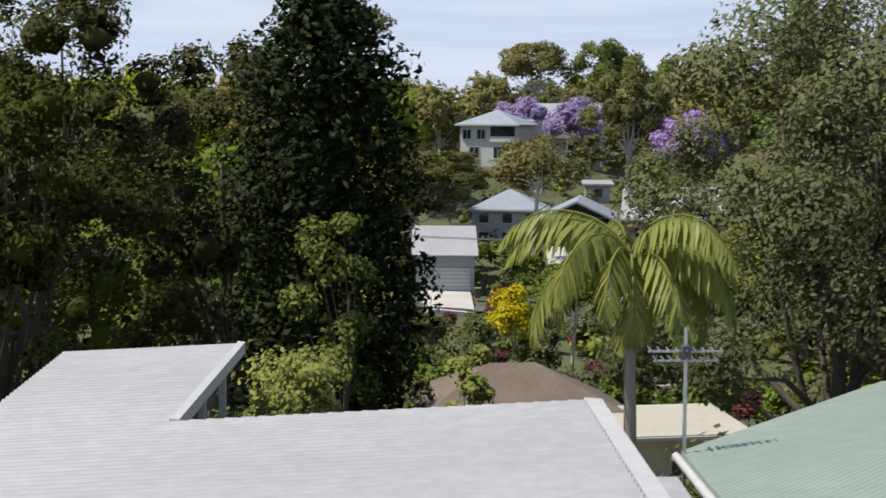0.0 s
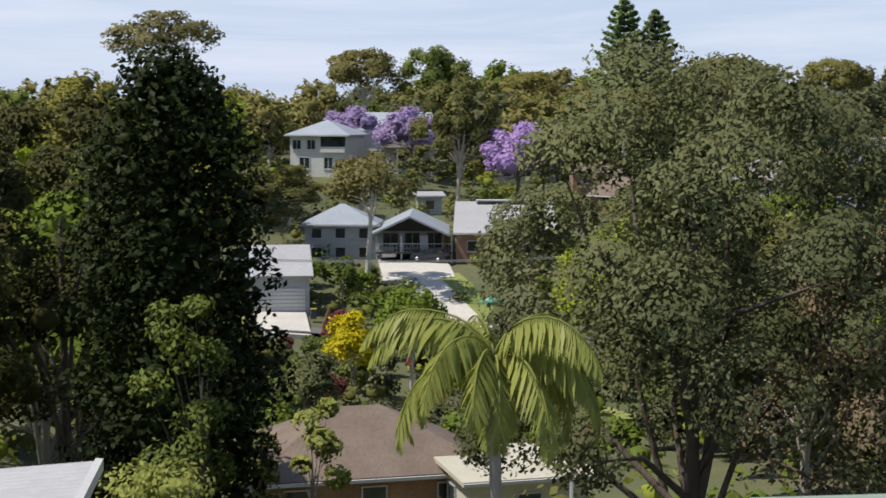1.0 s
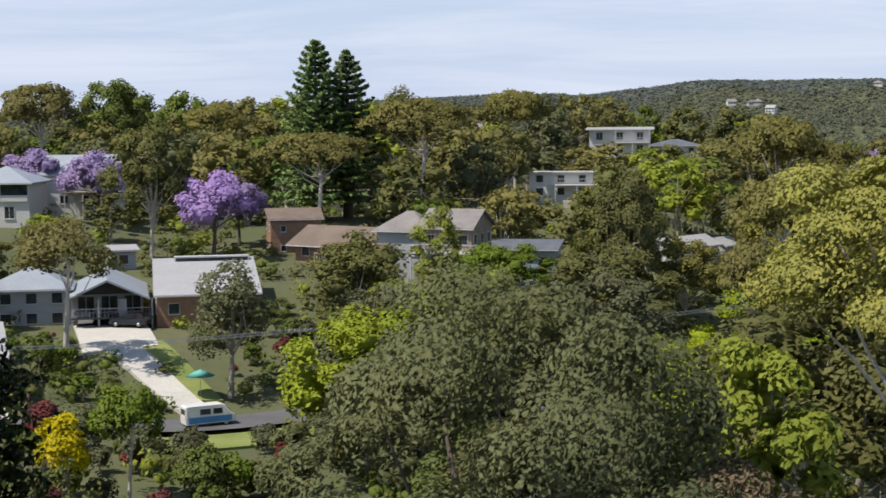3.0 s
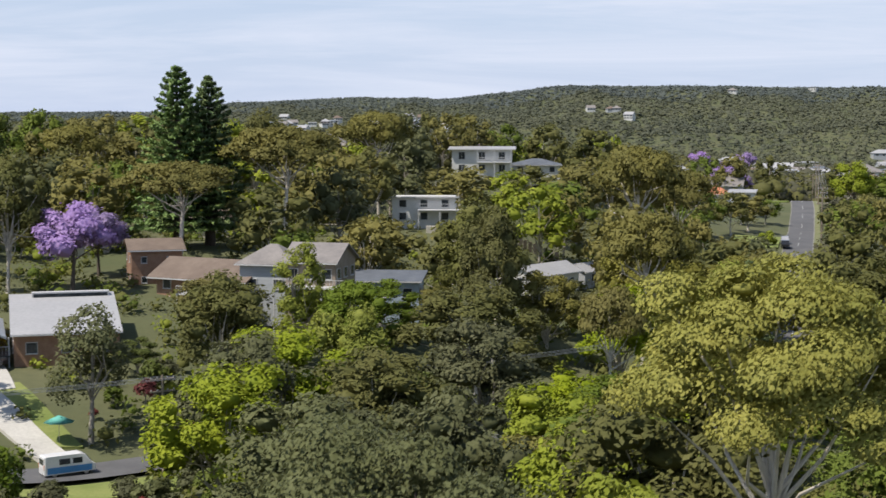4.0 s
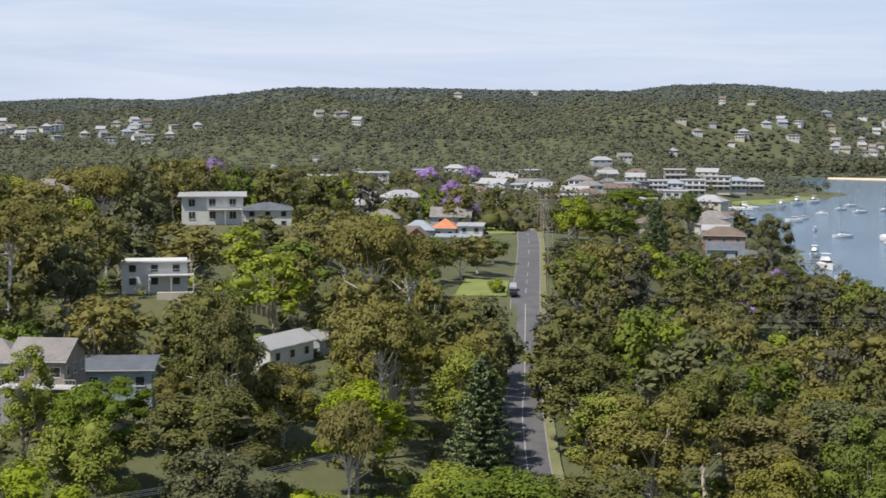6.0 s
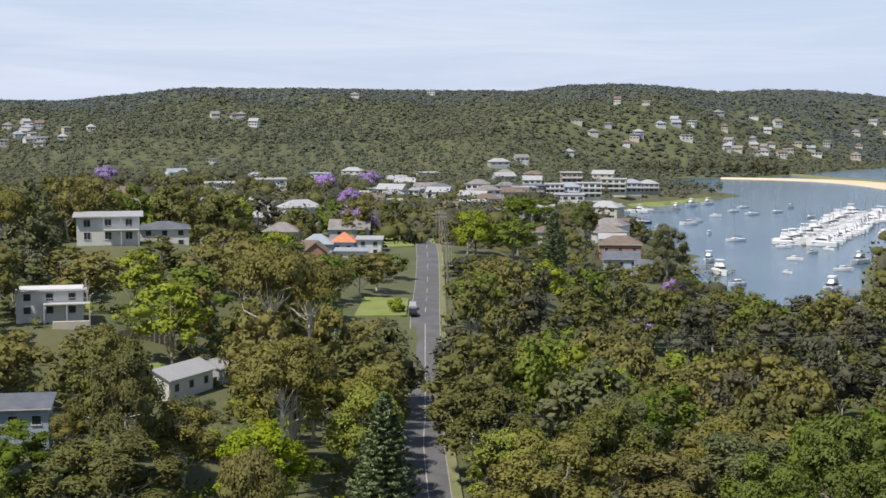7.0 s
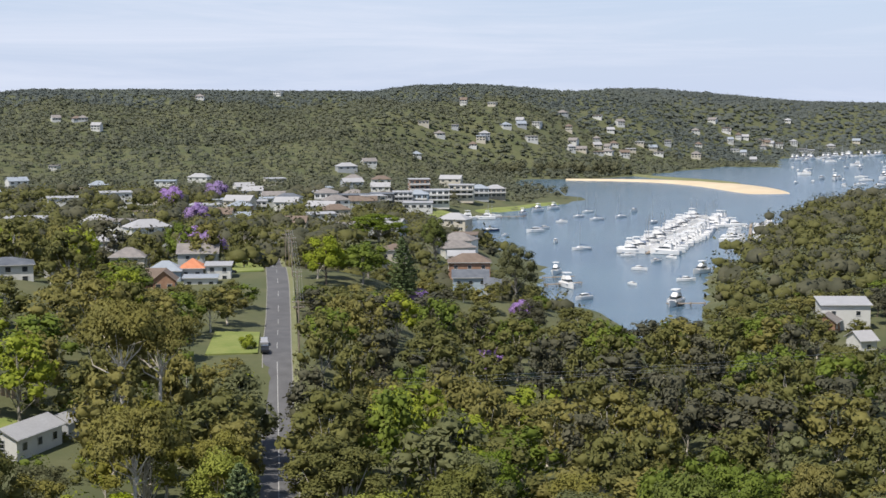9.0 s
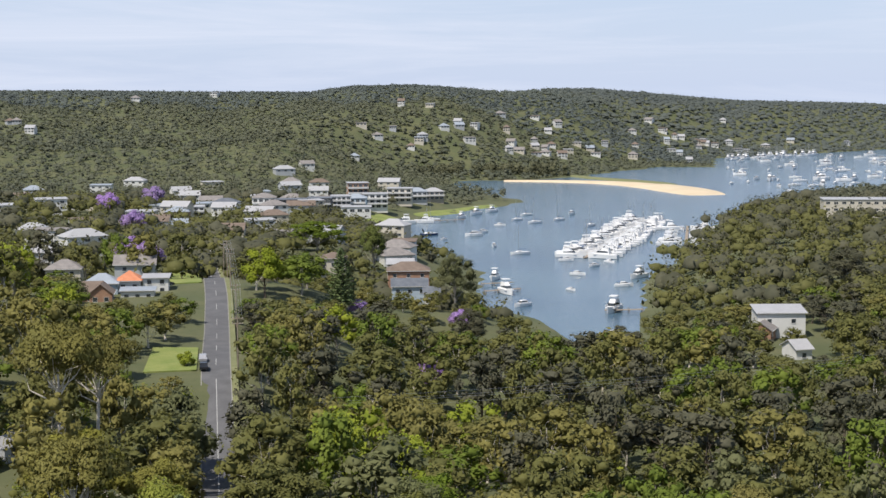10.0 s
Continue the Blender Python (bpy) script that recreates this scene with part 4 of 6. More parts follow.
TRIM = surface("white_trim_paint", (0.54, 0.54, 0.54), (0.6, 0.6, 0.6), 0.5, 0.5, 6.0, 0)
TIMBER = surface("weathered_timber", (0.26, 0.21, 0.16), (0.38, 0.32, 0.26), 0.85, 1.0, 9.0, 0.4, stretch=(1, 1, 0.3))
STEEL = surface("galvanised_steel", (0.5, 0.5, 0.5), (0.6, 0.6, 0.6), 0.4, 1.0, 8.0, 0.05, metal=0.8)
TYRE = surface("black_rubber", (0.02, 0.02, 0.02), (0.035, 0.035, 0.035), 0.9, 2.0, 9.0, 0.1)
CAR_WHITE = surface("white_car_paint", (0.78, 0.78, 0.78), (0.82, 0.82, 0.82), 0.25, 0.5, 4.0, 0)
CAR_BLUE = surface("blue_car_paint", (0.06, 0.26, 0.6), (0.08, 0.3, 0.66), 0.25, 0.5, 4.0, 0)
CAR_DARK = surface("dark_car_paint", (0.02, 0.022, 0.026), (0.03, 0.032, 0.038), 0.2, 0.5, 4.0, 0)
CAR_SILVER = surface("silver_car_paint", (0.5, 0.5, 0.52), (0.56, 0.56, 0.58), 0.25, 0.5, 4.0, 0, metal=0.4)
HULL = surface("white_boat_gelcoat", (0.8, 0.8, 0.8), (0.86, 0.86, 0.86), 0.25, 0.4, 4.0, 0)
HULL_BLUE = surface("navy_boat_gelcoat", (0.03, 0.05, 0.12), (0.05, 0.08, 0.17), 0.25, 0.4, 4.0, 0)
CANVAS = surface("blue_boat_canvas", (0.08, 0.14, 0.26), (0.12, 0.19, 0.32), 0.9, 0.6, 5.0, 0.2)
TEAL = surface("teal_shade_cloth", (0.12, 0.45, 0.38), (0.16, 0.52, 0.45), 0.8, 0.8, 5.0, 0.2)


def glass_material():
    m, nt, bs, out = nodes_of("dark_window_glass")
    nt.links.new(link_mix(nt, noise_fac(nt, 0.8, 3.0), (0.02, 0.025, 0.03), (0.05, 0.06, 0.07)), bs.inputs["Base Color"])
    bs.inputs["Roughness"].default_value, bs.inputs["Specular IOR Level"].default_value = 0.08, 0.6
    return m


GLASS = glass_material()


# ---- houses ----
def roof_mesh(kind, w, d, h, rise, over, thick=0.2):
    """Closed roof solid over a w by d plan whose eaves stand at height h; the ridge runs along x."""
    X, Y = w / 2 + over, d / 2 + over
    s = over * rise / (d / 2)
    if kind == "gable":
        top = [(-X, -Y, h - s), (X, -Y, h - s), (X, 0, h + rise), (-X, 0, h + rise), (-X, Y, h - s), (X, Y, h - s)]
        faces = [(0, 1, 2, 3), (3, 2, 5, 4)]
    elif kind == "hip":
        r = max(0.0, X - Y) + 0.01
        top = [(-X, -Y, h - s), (X, -Y, h - s), (X, Y, h - s), (-X, Y, h - s), (-r, 0, h + rise), (r, 0, h + rise)]
        faces = [(0, 1, 5, 4), (2, 3, 4, 5), (1, 2, 5), (3, 0, 4)]
    else:
        top = [(-X, -Y, h), (X, -Y, h), (X, Y, h + rise), (-X, Y, h + rise)]
        faces = [(0, 1, 2, 3)]
    bm = bmesh.new()
    a = [bm.verts.new((x, y, z + thick)) for x, y, z in top]
    for f in faces:
        bm.faces.new([a[i] for i in f])
    g = bmesh.ops.extrude_face_region(bm, geom=bm.faces[:])
    bmesh.ops.translate(bm, verts=[v for v in g["geom"] if isinstance(v, bmesh.types.BMVert)], vec=(0, 0, -thick))
    bmesh.ops.recalc_face_normals(bm, faces=bm.faces[:])
    return bm


def wall_mesh(kind, w, d, h, rise, foot):
    bm = box(-w / 2, w / 2, -d / 2, d / 2, -foot, h - 0.01)
    if kind == "gable":
        p = [bm.verts.new((x, y, z)) for x in (-w / 2, w / 2) for y, z in ((-d / 2, h - 0.01), (d / 2, h - 0.01), (0, h + rise - 0.02))]
        for f in ((0, 1, 2), (5, 4, 3), (0, 2, 5, 3), (1, 4, 5, 2)):
            bm.faces.new([p[i] for i in f])
    elif kind == "skillion":
        p = [bm.verts.new(c) for c in ((-w / 2, -d / 2, h - 0.01), (w / 2, -d / 2, h - 0.01), (w / 2, d / 2, h - 0.01), (-w / 2, d / 2, h - 0.01), (w / 2, d / 2, h + rise - 0.02), (-w / 2, d / 2, h + rise - 0.02))]
        for f in ((0, 1, 4, 5), (1, 2, 4), (0, 5, 3), (2, 3, 5, 4)):
            bm.faces.new([p[i] for i in f])
    return bm


def window_part(parent, x, y, z, w, h, side, frame_mat=TRIM, detailed=True, name="window"):
    """A framed pane on a wall; side: s, n, e or w, in the house's own axes."""
    turn = {"s": 0, "e": 90, "n": 180, "w": 270}[side]
    m = pose(x, y, z, 0, 0, turn)
    t = 0.07
    bm = bmesh.new()
    for x0, x1, z0, z1 in ((-w / 2, w / 2, -h / 2, -h / 2 + t), (-w / 2, w / 2, h / 2 - t, h / 2), (-w / 2, -w / 2 + t, -h / 2 + t, h / 2 - t), (w / 2 - t, w / 2, -h / 2 + t, h / 2 - t)):
        add_box(bm, x0, x1, -0.09, 0.03, z0, z1)
    if w > 1.3:
        add_box(bm, -t / 2, t / 2, -0.08, 0.03, -h / 2 + t, h / 2 - t)
    if detailed:
        add_box(bm, -w / 2 - 0.05, w / 2 + 0.05, -0.14, 0.02, -h / 2 - 0.06, -h / 2)
    bmesh.ops.transform(bm, matrix=m, verts=bm.verts)
    win = part(name, bm, frame_mat, parent)
    pn = box(-w / 2 + t, w / 2 - t, -0.05, -0.02, -h / 2 + t, h / 2 - t)
    bmesh.ops.transform(pn, matrix=m, verts=pn.verts)
    part("pane", pn, GLASS, win, "dark reflecting glass")
    return win


def house(x, y, turn, w, d, h, kind, rise, wall, roof, label, over=0.5, base=None, storeys=1, wins=3, name="house", group="", detailed=True, foot=2.5, sides="swe", win_h=1.3, win_w=1.3):
    z = gz(x, y) + 0.1 if base is None else base
    ob = thing(name, pose(x, y, z, 0, 0, turn), label, "house" if name == "house" else name.replace("_", " "), group)
    part("wall", wall_mesh(kind, w, d, h, rise, foot), wall, ob)
    part("roof", roof_mesh(kind, w, d, h, rise, over), roof, ob)
    if detailed:
        gut = bmesh.new()
        s = over * rise / (d / 2) if kind != "skillion" else 0.0
        add_box(gut, -w / 2 - over, w / 2 + over, -d / 2 - over - 0.14, -d / 2 - over - 0.01, h - s - 0.02, h - s + 0.14)
        part("gutter", gut, TRIM, ob)
    sh = h / storeys
    for st in range(storeys):
        zc = st * sh + sh * 0.52
        for side in sides:
            along = w if side in "sn" else d
            n = wins if side in "sn" else max(1, round(wins * d / w))
            for i in range(n):
                p = along * ((i + 0.5) / n - 0.5)
                ww = min(win_w, along / n * 0.7)
                px, py = {"s": (p, -d / 2), "n": (p, d / 2), "e": (w / 2, p), "w": (-w / 2, p)}[side]
                window_part(ob, px, py, zc, ww, min(win_h, sh * 0.6), side, TRIM, detailed)
    return ob


def deck(parent, x0, x1, y0, y1, z, foot, rail=True, posts=3, mat=TIMBER, post_mat=TRIM, top=None):
    """A raised floor on posts, with a rail on its front."""
    part("deck_floor", box(x0, x1, y0, y1, z - 0.2, z, 0.02), mat, parent)
    for i in range(posts):
        px = x0 + 0.1 + (x1 - x0 - 0.2) * i / max(1, posts - 1)
        part("post", box(px - 0.08, px + 0.08, y0 + 0.04, y0 + 0.2, -foot, top or z - 0.2), post_mat, parent)
    if rail:
        rl = part("railing", box(x0, x1, y0 + 0.02, y0 + 0.08, z + 0.95, z + 1.03), post_mat, parent)
        n = int((x1 - x0) / 0.4)
        bm = bmesh.new()
        for i in range(n + 1):
            px = x0 + (x1 - x0) * i / n
            add_box(bm, px - 0.02, px + 0.02, y0 + 0.03, y0 + 0.07, z, z + 0.95)
        tagged(part("balusters", bm, post_mat, rl), kind="stuff")


# the near house: low white ribbed metal roof, with a wing
def ribbed_roof(bm, corners, ribs, lift=0.035):
    """A thin metal sheet over four corners (a, b along the ribs; then d, c), with raised ribs from a to b."""
    a, b, c, d = (Vector(p) for p in corners)
    rows = []
    n = ribs * 4
    for i in range(n + 1):
        f = i / n
        up = lift if i % 4 in (1, 2) else 0.0
        rows.append([a.lerp(d, f) + Vector((0, 0, up)), b.lerp(c, f) + Vector((0, 0, up))])
    vs = [[bm.verts.new(p) for p in r] for r in rows]
    lo = [[bm.verts.new(p - Vector((0, 0, 0.12))) for p in (a, b)], [bm.verts.new(p - Vector((0, 0, 0.12))) for p in (d, c)]]
    for r0, r1 in zip(vs[:-1], vs[1:]):
        bm.faces.new((r0[0], r0[1], r1[1], r1[0]))
    bm.faces.new((lo[0][0], lo[1][0], lo[1][1], lo[0][1]))
    bm.faces.new((vs[0][1], vs[0][0], lo[0][0], lo[0][1]))
    bm.faces.new((vs[-1][0], vs[-1][1], lo[1][1], lo[1][0]))
    bm.faces.new([r[0] for r in vs] + [lo[1][0], lo[0][0]])
    bm.faces.new([lo[0][1], lo[1][1]] + [r[1] for r in reversed(vs)])
    return bm


own = thing("house", pose(0, 0, 25.4), "house with a low white ribbed metal roof and a side wing", "house")
part("roof", ribbed_roof(bmesh.new(), ((-13.5, 26.0, 3.5), (2.45, 26.0, 4.43), (2.83, 9.0, 4.43), (-13.5, 9.0, 3.5)), 62), ROOF_WHITE, own, "white ribbed metal sheets, streaked with grime")
part("wing_roof", ribbed_roof(bmesh.new(), ((-8.35, 33.2, 4.12), (-4.55, 33.4, 4.3), (-4.75, 26.02, 4.02), (-8.3, 26.02, 3.82)), 26), ROOF_WHITE, own)
part("wall", box(-13.2, 2.3, 9.5, 25.4, -1.5, 3.3), CREAM, own)
part("wing_wall", box(-7.9, -5.6, 25.42, 32.6, -1.8, 3.7), GREY_WALL, own)
for py in (27.2, 29.8, 32.6):
    part("verandah_post", box(-4.85, -4.7, py, py + 0.14, -1.8, 4.0), TRIM, own)
cap = bmesh.new()
for p, q2, wd in (((2.47, 26.12, 4.47), (2.85, 9.0, 4.47), 0.3), ((-4.72, 26.0, 4.08), (-4.54, 33.5, 4.36), 0.16)):
    a, b = Vector(p), Vector(q2)
    vs = [cap.verts.new(c) for c in (a, b, b + Vector((wd, 0, -0.02)), a + Vector((wd, 0, -0.02)), a - Vector((0, 0, 0.25)), b - Vector((0, 0, 0.25)), b + Vector((wd, 0, -0.27)), a + Vector((wd, 0, -0.27)))]
    for f in ((0, 1, 2, 3), (7, 6, 5, 4), (0, 4, 5, 1), (3, 2, 6, 7), (1, 5, 6, 2), (0, 3, 7, 4)):
        cap.faces.new([vs[i] for i in f])
part("barge_capping", cap, TRIM, own, "folded white metal edge capping")
gut = bmesh.new()
for i in range(24):
    x0 = -4.4 + i * 0.3
    add_box(gut, x0, x0 + 0.3, 26.04, 26.2, 3.42 + 0.058 * (x0 + 13.5) / 1.0 - 0.06, 3.5 + 0.058 * (x0 + 13.5))
part("gutter", gut, TRIM, own)
part("lean_to_roof", box(3.05, 3.42, 17.0, 21.6, 4.0, 4.14, 0.02), ROOF_WHITE, own)
green_house = thing("house", pose(3.75, 23.5, 25.3, 0, 0, 48), "house with a pale green metal roof", "house")
part("roof", ribbed_roof(bmesh.new(), ((0, 0, 4.2), (6.9, 0, 4.46), (0.7, -5.2, 5.06), (-6.2, -5.2, 4.8)), 40, 0.012), ROOF_GREEN, green_house)
part("hip_roof", ribbed_roof(bmesh.new(), ((6.904, 0, 4.46), (10.25, -3.72, 4.46), (4.05, -8.92, 5.06), (0.704, -5.2, 5.06)), 24, 0.012), ROOF_GREEN, green_house)
skew = bmesh.new()
foot_line = ((0.7, -0.3), (6.6, -0.3), (0.9, -4.9), (-4.9, -4.9))
low, high = [skew.verts.new((x, y, -1.5)) for x, y in foot_line], [skew.verts.new((x, y, 4.0)) for x, y in foot_line]
skew.faces.new(low[::-1])
skew.faces.new(high)
for k in range(4):
    skew.faces.new((low[k], low[(k + 1) % 4], high[(k + 1) % 4], high[k]))
bmesh.ops.recalc_face_normals(skew, faces=skew.faces[:])
part("wall", skew, CREAM, green_house)
part("gutter", Heap().add(*tube([(-0.06, 0.05, 4.12), (-6.26, -5.15, 4.72)], (0.07, 0.07), 8)).mesh("gutter", TRIM, True), None, green_house)

# television antenna
ant = thing("antenna", pose(3.75, 23.2, 26.5), "roof-top television antenna on a thin steel mast", "antenna")
part("mast", Heap().add(*tube([(0, 0, 0), (0, 0, 5.0)], (0.035, 0.03), 8)).mesh("mast", STEEL, True), None, ant)
for k, (zz, l0) in enumerate(((4.62, 0.58), (4.48, 0.5))):
    boom = part("boom", Heap().add(*tube([(-l0, -0.05 * k, zz), (l0, 0.05, zz)], (0.022, 0.022), 6)).mesh("boom", STEEL), None, ant)
    for i in range(9):
        bx = -l0 * 0.95 + 1.9 * l0 * i / 8
        part("element", Heap().add(*tube([(bx, -0.24 + 0.01 * i, zz + 0.03), (bx, 0.24 - 0.01 * i, zz + 0.03)], (0.012, 0.012), 5)).mesh("element", STEEL), None, boom)
part("junction_box", box(-0.07, 0.07, -0.08, 0.06, 4.5, 4.72, 0.015), DARK_WALL, ant)

# valley houses
house(3.6, 78.5, 8, 11.5, 9, 2.7, "hip", 2.3, BRICK_WALL, ROOF_BROWN, "low brick house with a brown tiled hip roof", base=17.0, over=0.6)
house(11.0, 74.0, 10, 6.0, 5.5, 2.6, "skillion", 0.25, CREAM, surface("cream_metal_roofing", (0.5, 0.47, 0.37), (0.55, 0.52, 0.43), 0.6, 0.3, 3.0, 0.1), "carport with a flat cream metal roof", base=17.2, name="carport", wins=1)

gar = thing("garage", pose(0.1, 156.2, 18.0, 0, 0, 1), "double garage with a white metal roof above a steep driveway", "garage")
part("wall", box(-2.9, 2.9, -6.3, 6.3, -2.5, 3.45), GREY_WALL, gar)
bm = bmesh.new()
vs = [bm.verts.new(c) for c in ((-3.3, -6.95, 3.5), (3.3, -6.95, 3.5), (3.3, 1.2, 5.9), (-3.3, 1.2, 5.9), (3.3, 6.7, 4.2), (-3.3, 6.7, 4.2))]
for f in ((0, 1, 2, 3), (3, 2, 4, 5), (1, 4, 2), (0, 3, 5)):
    bm.faces.new([vs[i] for i in f])
g = bmesh.ops.extrude_face_region(bm, geom=bm.faces[:2])
bmesh.ops.translate(bm, verts=[v for v in g["geom"] if isinstance(v, bmesh.types.BMVert)], vec=(0, 0, 0.15))
bmesh.ops.recalc_face_normals(bm, faces=bm.faces[:])
part("gable_roof", bm, ROOF_WHITE, gar)
door = part("roller_door", box(-2.5, 2.5, -6.42, -6.32, 0.05, 2.35), WHITE, gar, "pale ribbed roller door")
for i in range(6):
    part("door_rib", box(-2.5, 2.5, -6.46, -6.425, 0.1 + i * 0.38, 0.16 + i * 0.38), GREY_WALL, door)


def slope_slab(name, pts, mat, label, category, lift=0.14, kind="structure"):
    """Paving or lawn between two edge lines, following the land."""
    a0, a1, b0, b1 = (np.array(p, float) for p in pts)
    n, m2 = 14, 8
    v = []
    for i in range(n + 1):
        for j in range(m2 + 1):
            p = (a0 + (a1 - a0) * i / n) * (1 - j / m2) + (b0 + (b1 - b0) * i / n) * (j / m2)
            v.append((p[0], p[1], gz(*p) + lift))
    idx2 = np.arange((n + 1) * (m2 + 1)).reshape(n + 1, m2 + 1)
    q = np.stack([idx2[:-1, :-1], idx2[1:, :-1], idx2[1:, 1:], idx2[:-1, 1:]], -1).reshape(-1, 4)
    h = Heap().add(v, q)
    rim = np.concatenate([idx2[0, :], idx2[1:, -1], idx2[-1, -2::-1], idx2[-2::-1, 0]])
    top = np.array(v)[rim]
    low = top - (0, 0, 0.8)
    k = len(rim)
    h.add(np.concatenate([top, low]), [(i, k + i, k + (i + 1) % k, (i + 1) % k) for i in range(k)])
    return tagged(new(name, h.mesh(name, mat, True)), label, category, kind=kind)


slope_slab("driveway", ((-1.6, 139.5), (-2.4, 150.0), (3.0, 139.5), (2.7, 150.0)), CONCRETE, "pale concrete driveway up to the garage", "driveway", 0.4)
slope_slab("driveway_side", ((19.2, 147.5), (13.2, 167.0), (22.4, 147.5), (16.6, 169.5)), CONCRETE, "long pale concrete driveway down to the street", "driveway", 0.35)
slope_slab("forecourt", ((11.5, 165.0), (12.0, 179.5), (19.5, 166.0), (20.0, 179.5)), CONCRETE, "dappled pale concrete forecourt before the carport", "forecourt", 0.32)
for nm, a in (("lawn_bank", ((20.6, 152), (17.2, 168), (23.6, 151.5), (20.2, 168))), ("lawn_low", ((9, 104), (8, 112), (26, 106), (24, 113))), ("lawn_street", ((12, 133), (12, 139.5), (30, 134), (30, 140))), ("lawn_garage", ((-9, 140), (-9, 152), (-2.6, 139.8), (-3.4, 150)))):
    slope_slab(nm, a, LAWN, "patch of mown green lawn", "lawn", 0.25)
slope_slab("garden_path", ((19.5, 108), (18.0, 96), (21.5, 108), (21.0, 96)), CONCRETE, "curving pale concrete garden path", "path", 0.4)
umb = thing("market_umbrella", pose(21.6, 153.0, gz(21.6, 153) + 0.2), "teal garden umbrella standing on the lawn", "umbrella")
part("pole", Heap().add(*tube([(0, 0, 0), (0, 0, 2.4)], (0.03, 0.03), 6)).mesh("pole", STEEL), None, umb)
hv = [(1.5 * math.cos(k * math.pi / 4), 1.5 * math.sin(k * math.pi / 4), 2.0) for k in range(8)] + [(0, 0, 2.65), (0, 0, 2.55)]
part("canopy", mesh_np("canopy", hv, None, [(k, (k + 1) % 8, 8) for k in range(8)] + [((k + 1) % 8, k, 9) for k in range(8)], TEAL), None, umb)

gab = thing("house", pose(15.6, 177.5, 18.9, 0, 0, -7), "grey two-storey house with a blue-grey gable roof and front balcony", "house")
part("wall", box(-4.0, 4.0, 3.4, 14, -1, 4.7), GREY_WALL, gab)
bm = roof_mesh("gable", 15.0, 8.2, 4.7, 1.9, 0.5)
bmesh.ops.transform(bm, matrix=pose(0, 6.8, 0, 0, 0, 90), verts=bm.verts)
part("roof", bm, ROOF_BLUE, gab)
for y0 in (3.5, 13.9):
    bm = bmesh.new()
    p = [bm.verts.new(c) for c in ((-4, y0, 4.69), (4, y0, 4.69), (0, y0, 6.55), (-4, y0 + 0.1, 4.69), (4, y0 + 0.1, 4.69), (0, y0 + 0.1, 6.55))]
    for f in ((0, 1, 2), (5, 4, 3), (0, 2, 5, 3), (1, 4, 5, 2), (0, 3, 4, 1)):
        bm.faces.new([p[i] for i in f])
    part("gable_end", bm, DARK_WALL, gab, "dark gable end")
brg = bmesh.new()
for sx in (-1, 1):
    p = [brg.verts.new(c) for c in ((sx * 4.7, -0.78, 4.35), (0, -0.78, 6.52), (0, -0.78, 6.82), (sx * 4.7, -0.78, 4.65), (sx * 4.7, -0.7, 4.35), (0, -0.7, 6.52), (0, -0.7, 6.82), (sx * 4.7, -0.7, 4.65))]
    for f in ((0, 1, 2, 3), (7, 6, 5, 4), (0, 4, 5, 1), (3, 2, 6, 7)):
        brg.faces.new([p[i] for i in f])
part("barge_board", brg, TRIM, gab)
deck(gab, -4.0, 5.0, -0.3, 3.4, 2.5, 1.0, True, 4, DARK_WALL, GREY_WALL, 4.5)
part("pier", box(1.2, 2.1, 0.4, 1.2, -1, 4.4), GREY_WALL, gab)
for wx in (-2.4, 0.2, 2.8):
    window_part(gab, wx, 3.4, 3.6, 1.9, 1.9, "s", GREY_WALL)
# thin dark panel on the wall, painted shade of the open carport
part("carport_opening", box(-3.6, 3.6, 3.33, 3.385, 0.05, 2.2), DARK_WALL, gab, "dark panel standing in for the shade inside the carport")
house(8.2, 186.5, -7, 8.5, 8, 4.6, "hip", 2.0, GREY_WALL, ROOF_BLUE, "grey side wing with a blue-grey hip roof", base=19.8, storeys=2)
brk = house(27.6, 182.6, -8, 11.5, 13.5, 2.9, "skillion", 2.9, BRICK_WALL, ROOF_WHITE, "brick house under a broad white sloping metal roof", base=20.6, wins=3, over=0.35, sides="sw")
part("clerestory", box(-3.5, 5.5, 5.6, 6.6, 5.3, 6.3, 0.03), TRIM, brk)
part("clerestory_glass", box(-3.3, 5.3, 5.55, 5.595, 5.6, 6.1), GLASS, brk)
house(20.8, 205.5, 0, 3.2, 3, 2.2, "skillion", 0.4, GREY_WALL, ROOF_WHITE, "small garden shed with a white roof", name="garden_shed", wins=1, sides="s")
wh = house(8.4, 237.2, -20, 9.0, 9.5, 5.9, "hip", 2.0, WHITE, ROOF_BLUE, "white rendered two-storey house with a blue-grey hip roof", base=28.7, wins=0, sides="", over=0.7)
for wx, wz, ww, wh2 in ((-3.4, 4.3, 1.4, 1.5), (-1.1, 4.3, 1.4, 1.5), (-2.2, 1.5, 1.7, 1.8), (1.6, 1.5, 1.5, 1.8)):
    window_part(wh, wx, -4.75, wz, ww, wh2, "s", WHITE)
# flat dark glass sheet in place of the balcony opening's shade
part("balcony_shade_pane", box(0.4, 4.3, -4.79, -4.755, 3.3, 5.5), GLASS, wh)
part("balcony_rail", box(0.4, 4.35, -5.1, -4.8, 3.1, 4.0, 0.02), WHITE, wh)
for k in range(3):
    window_part(wh, -4.5, -3 + 3 * k, 4.2, 1.2, 1.3, "w", WHITE)
hj = house(20.0, 249.0, -18, 13, 8.5, 5.4, "gable", 2.6, WHITE, ROOF_BLUE, "white house with a blue-grey gable roof behind a jacaranda", base=29.8, storeys=2, wins=4)
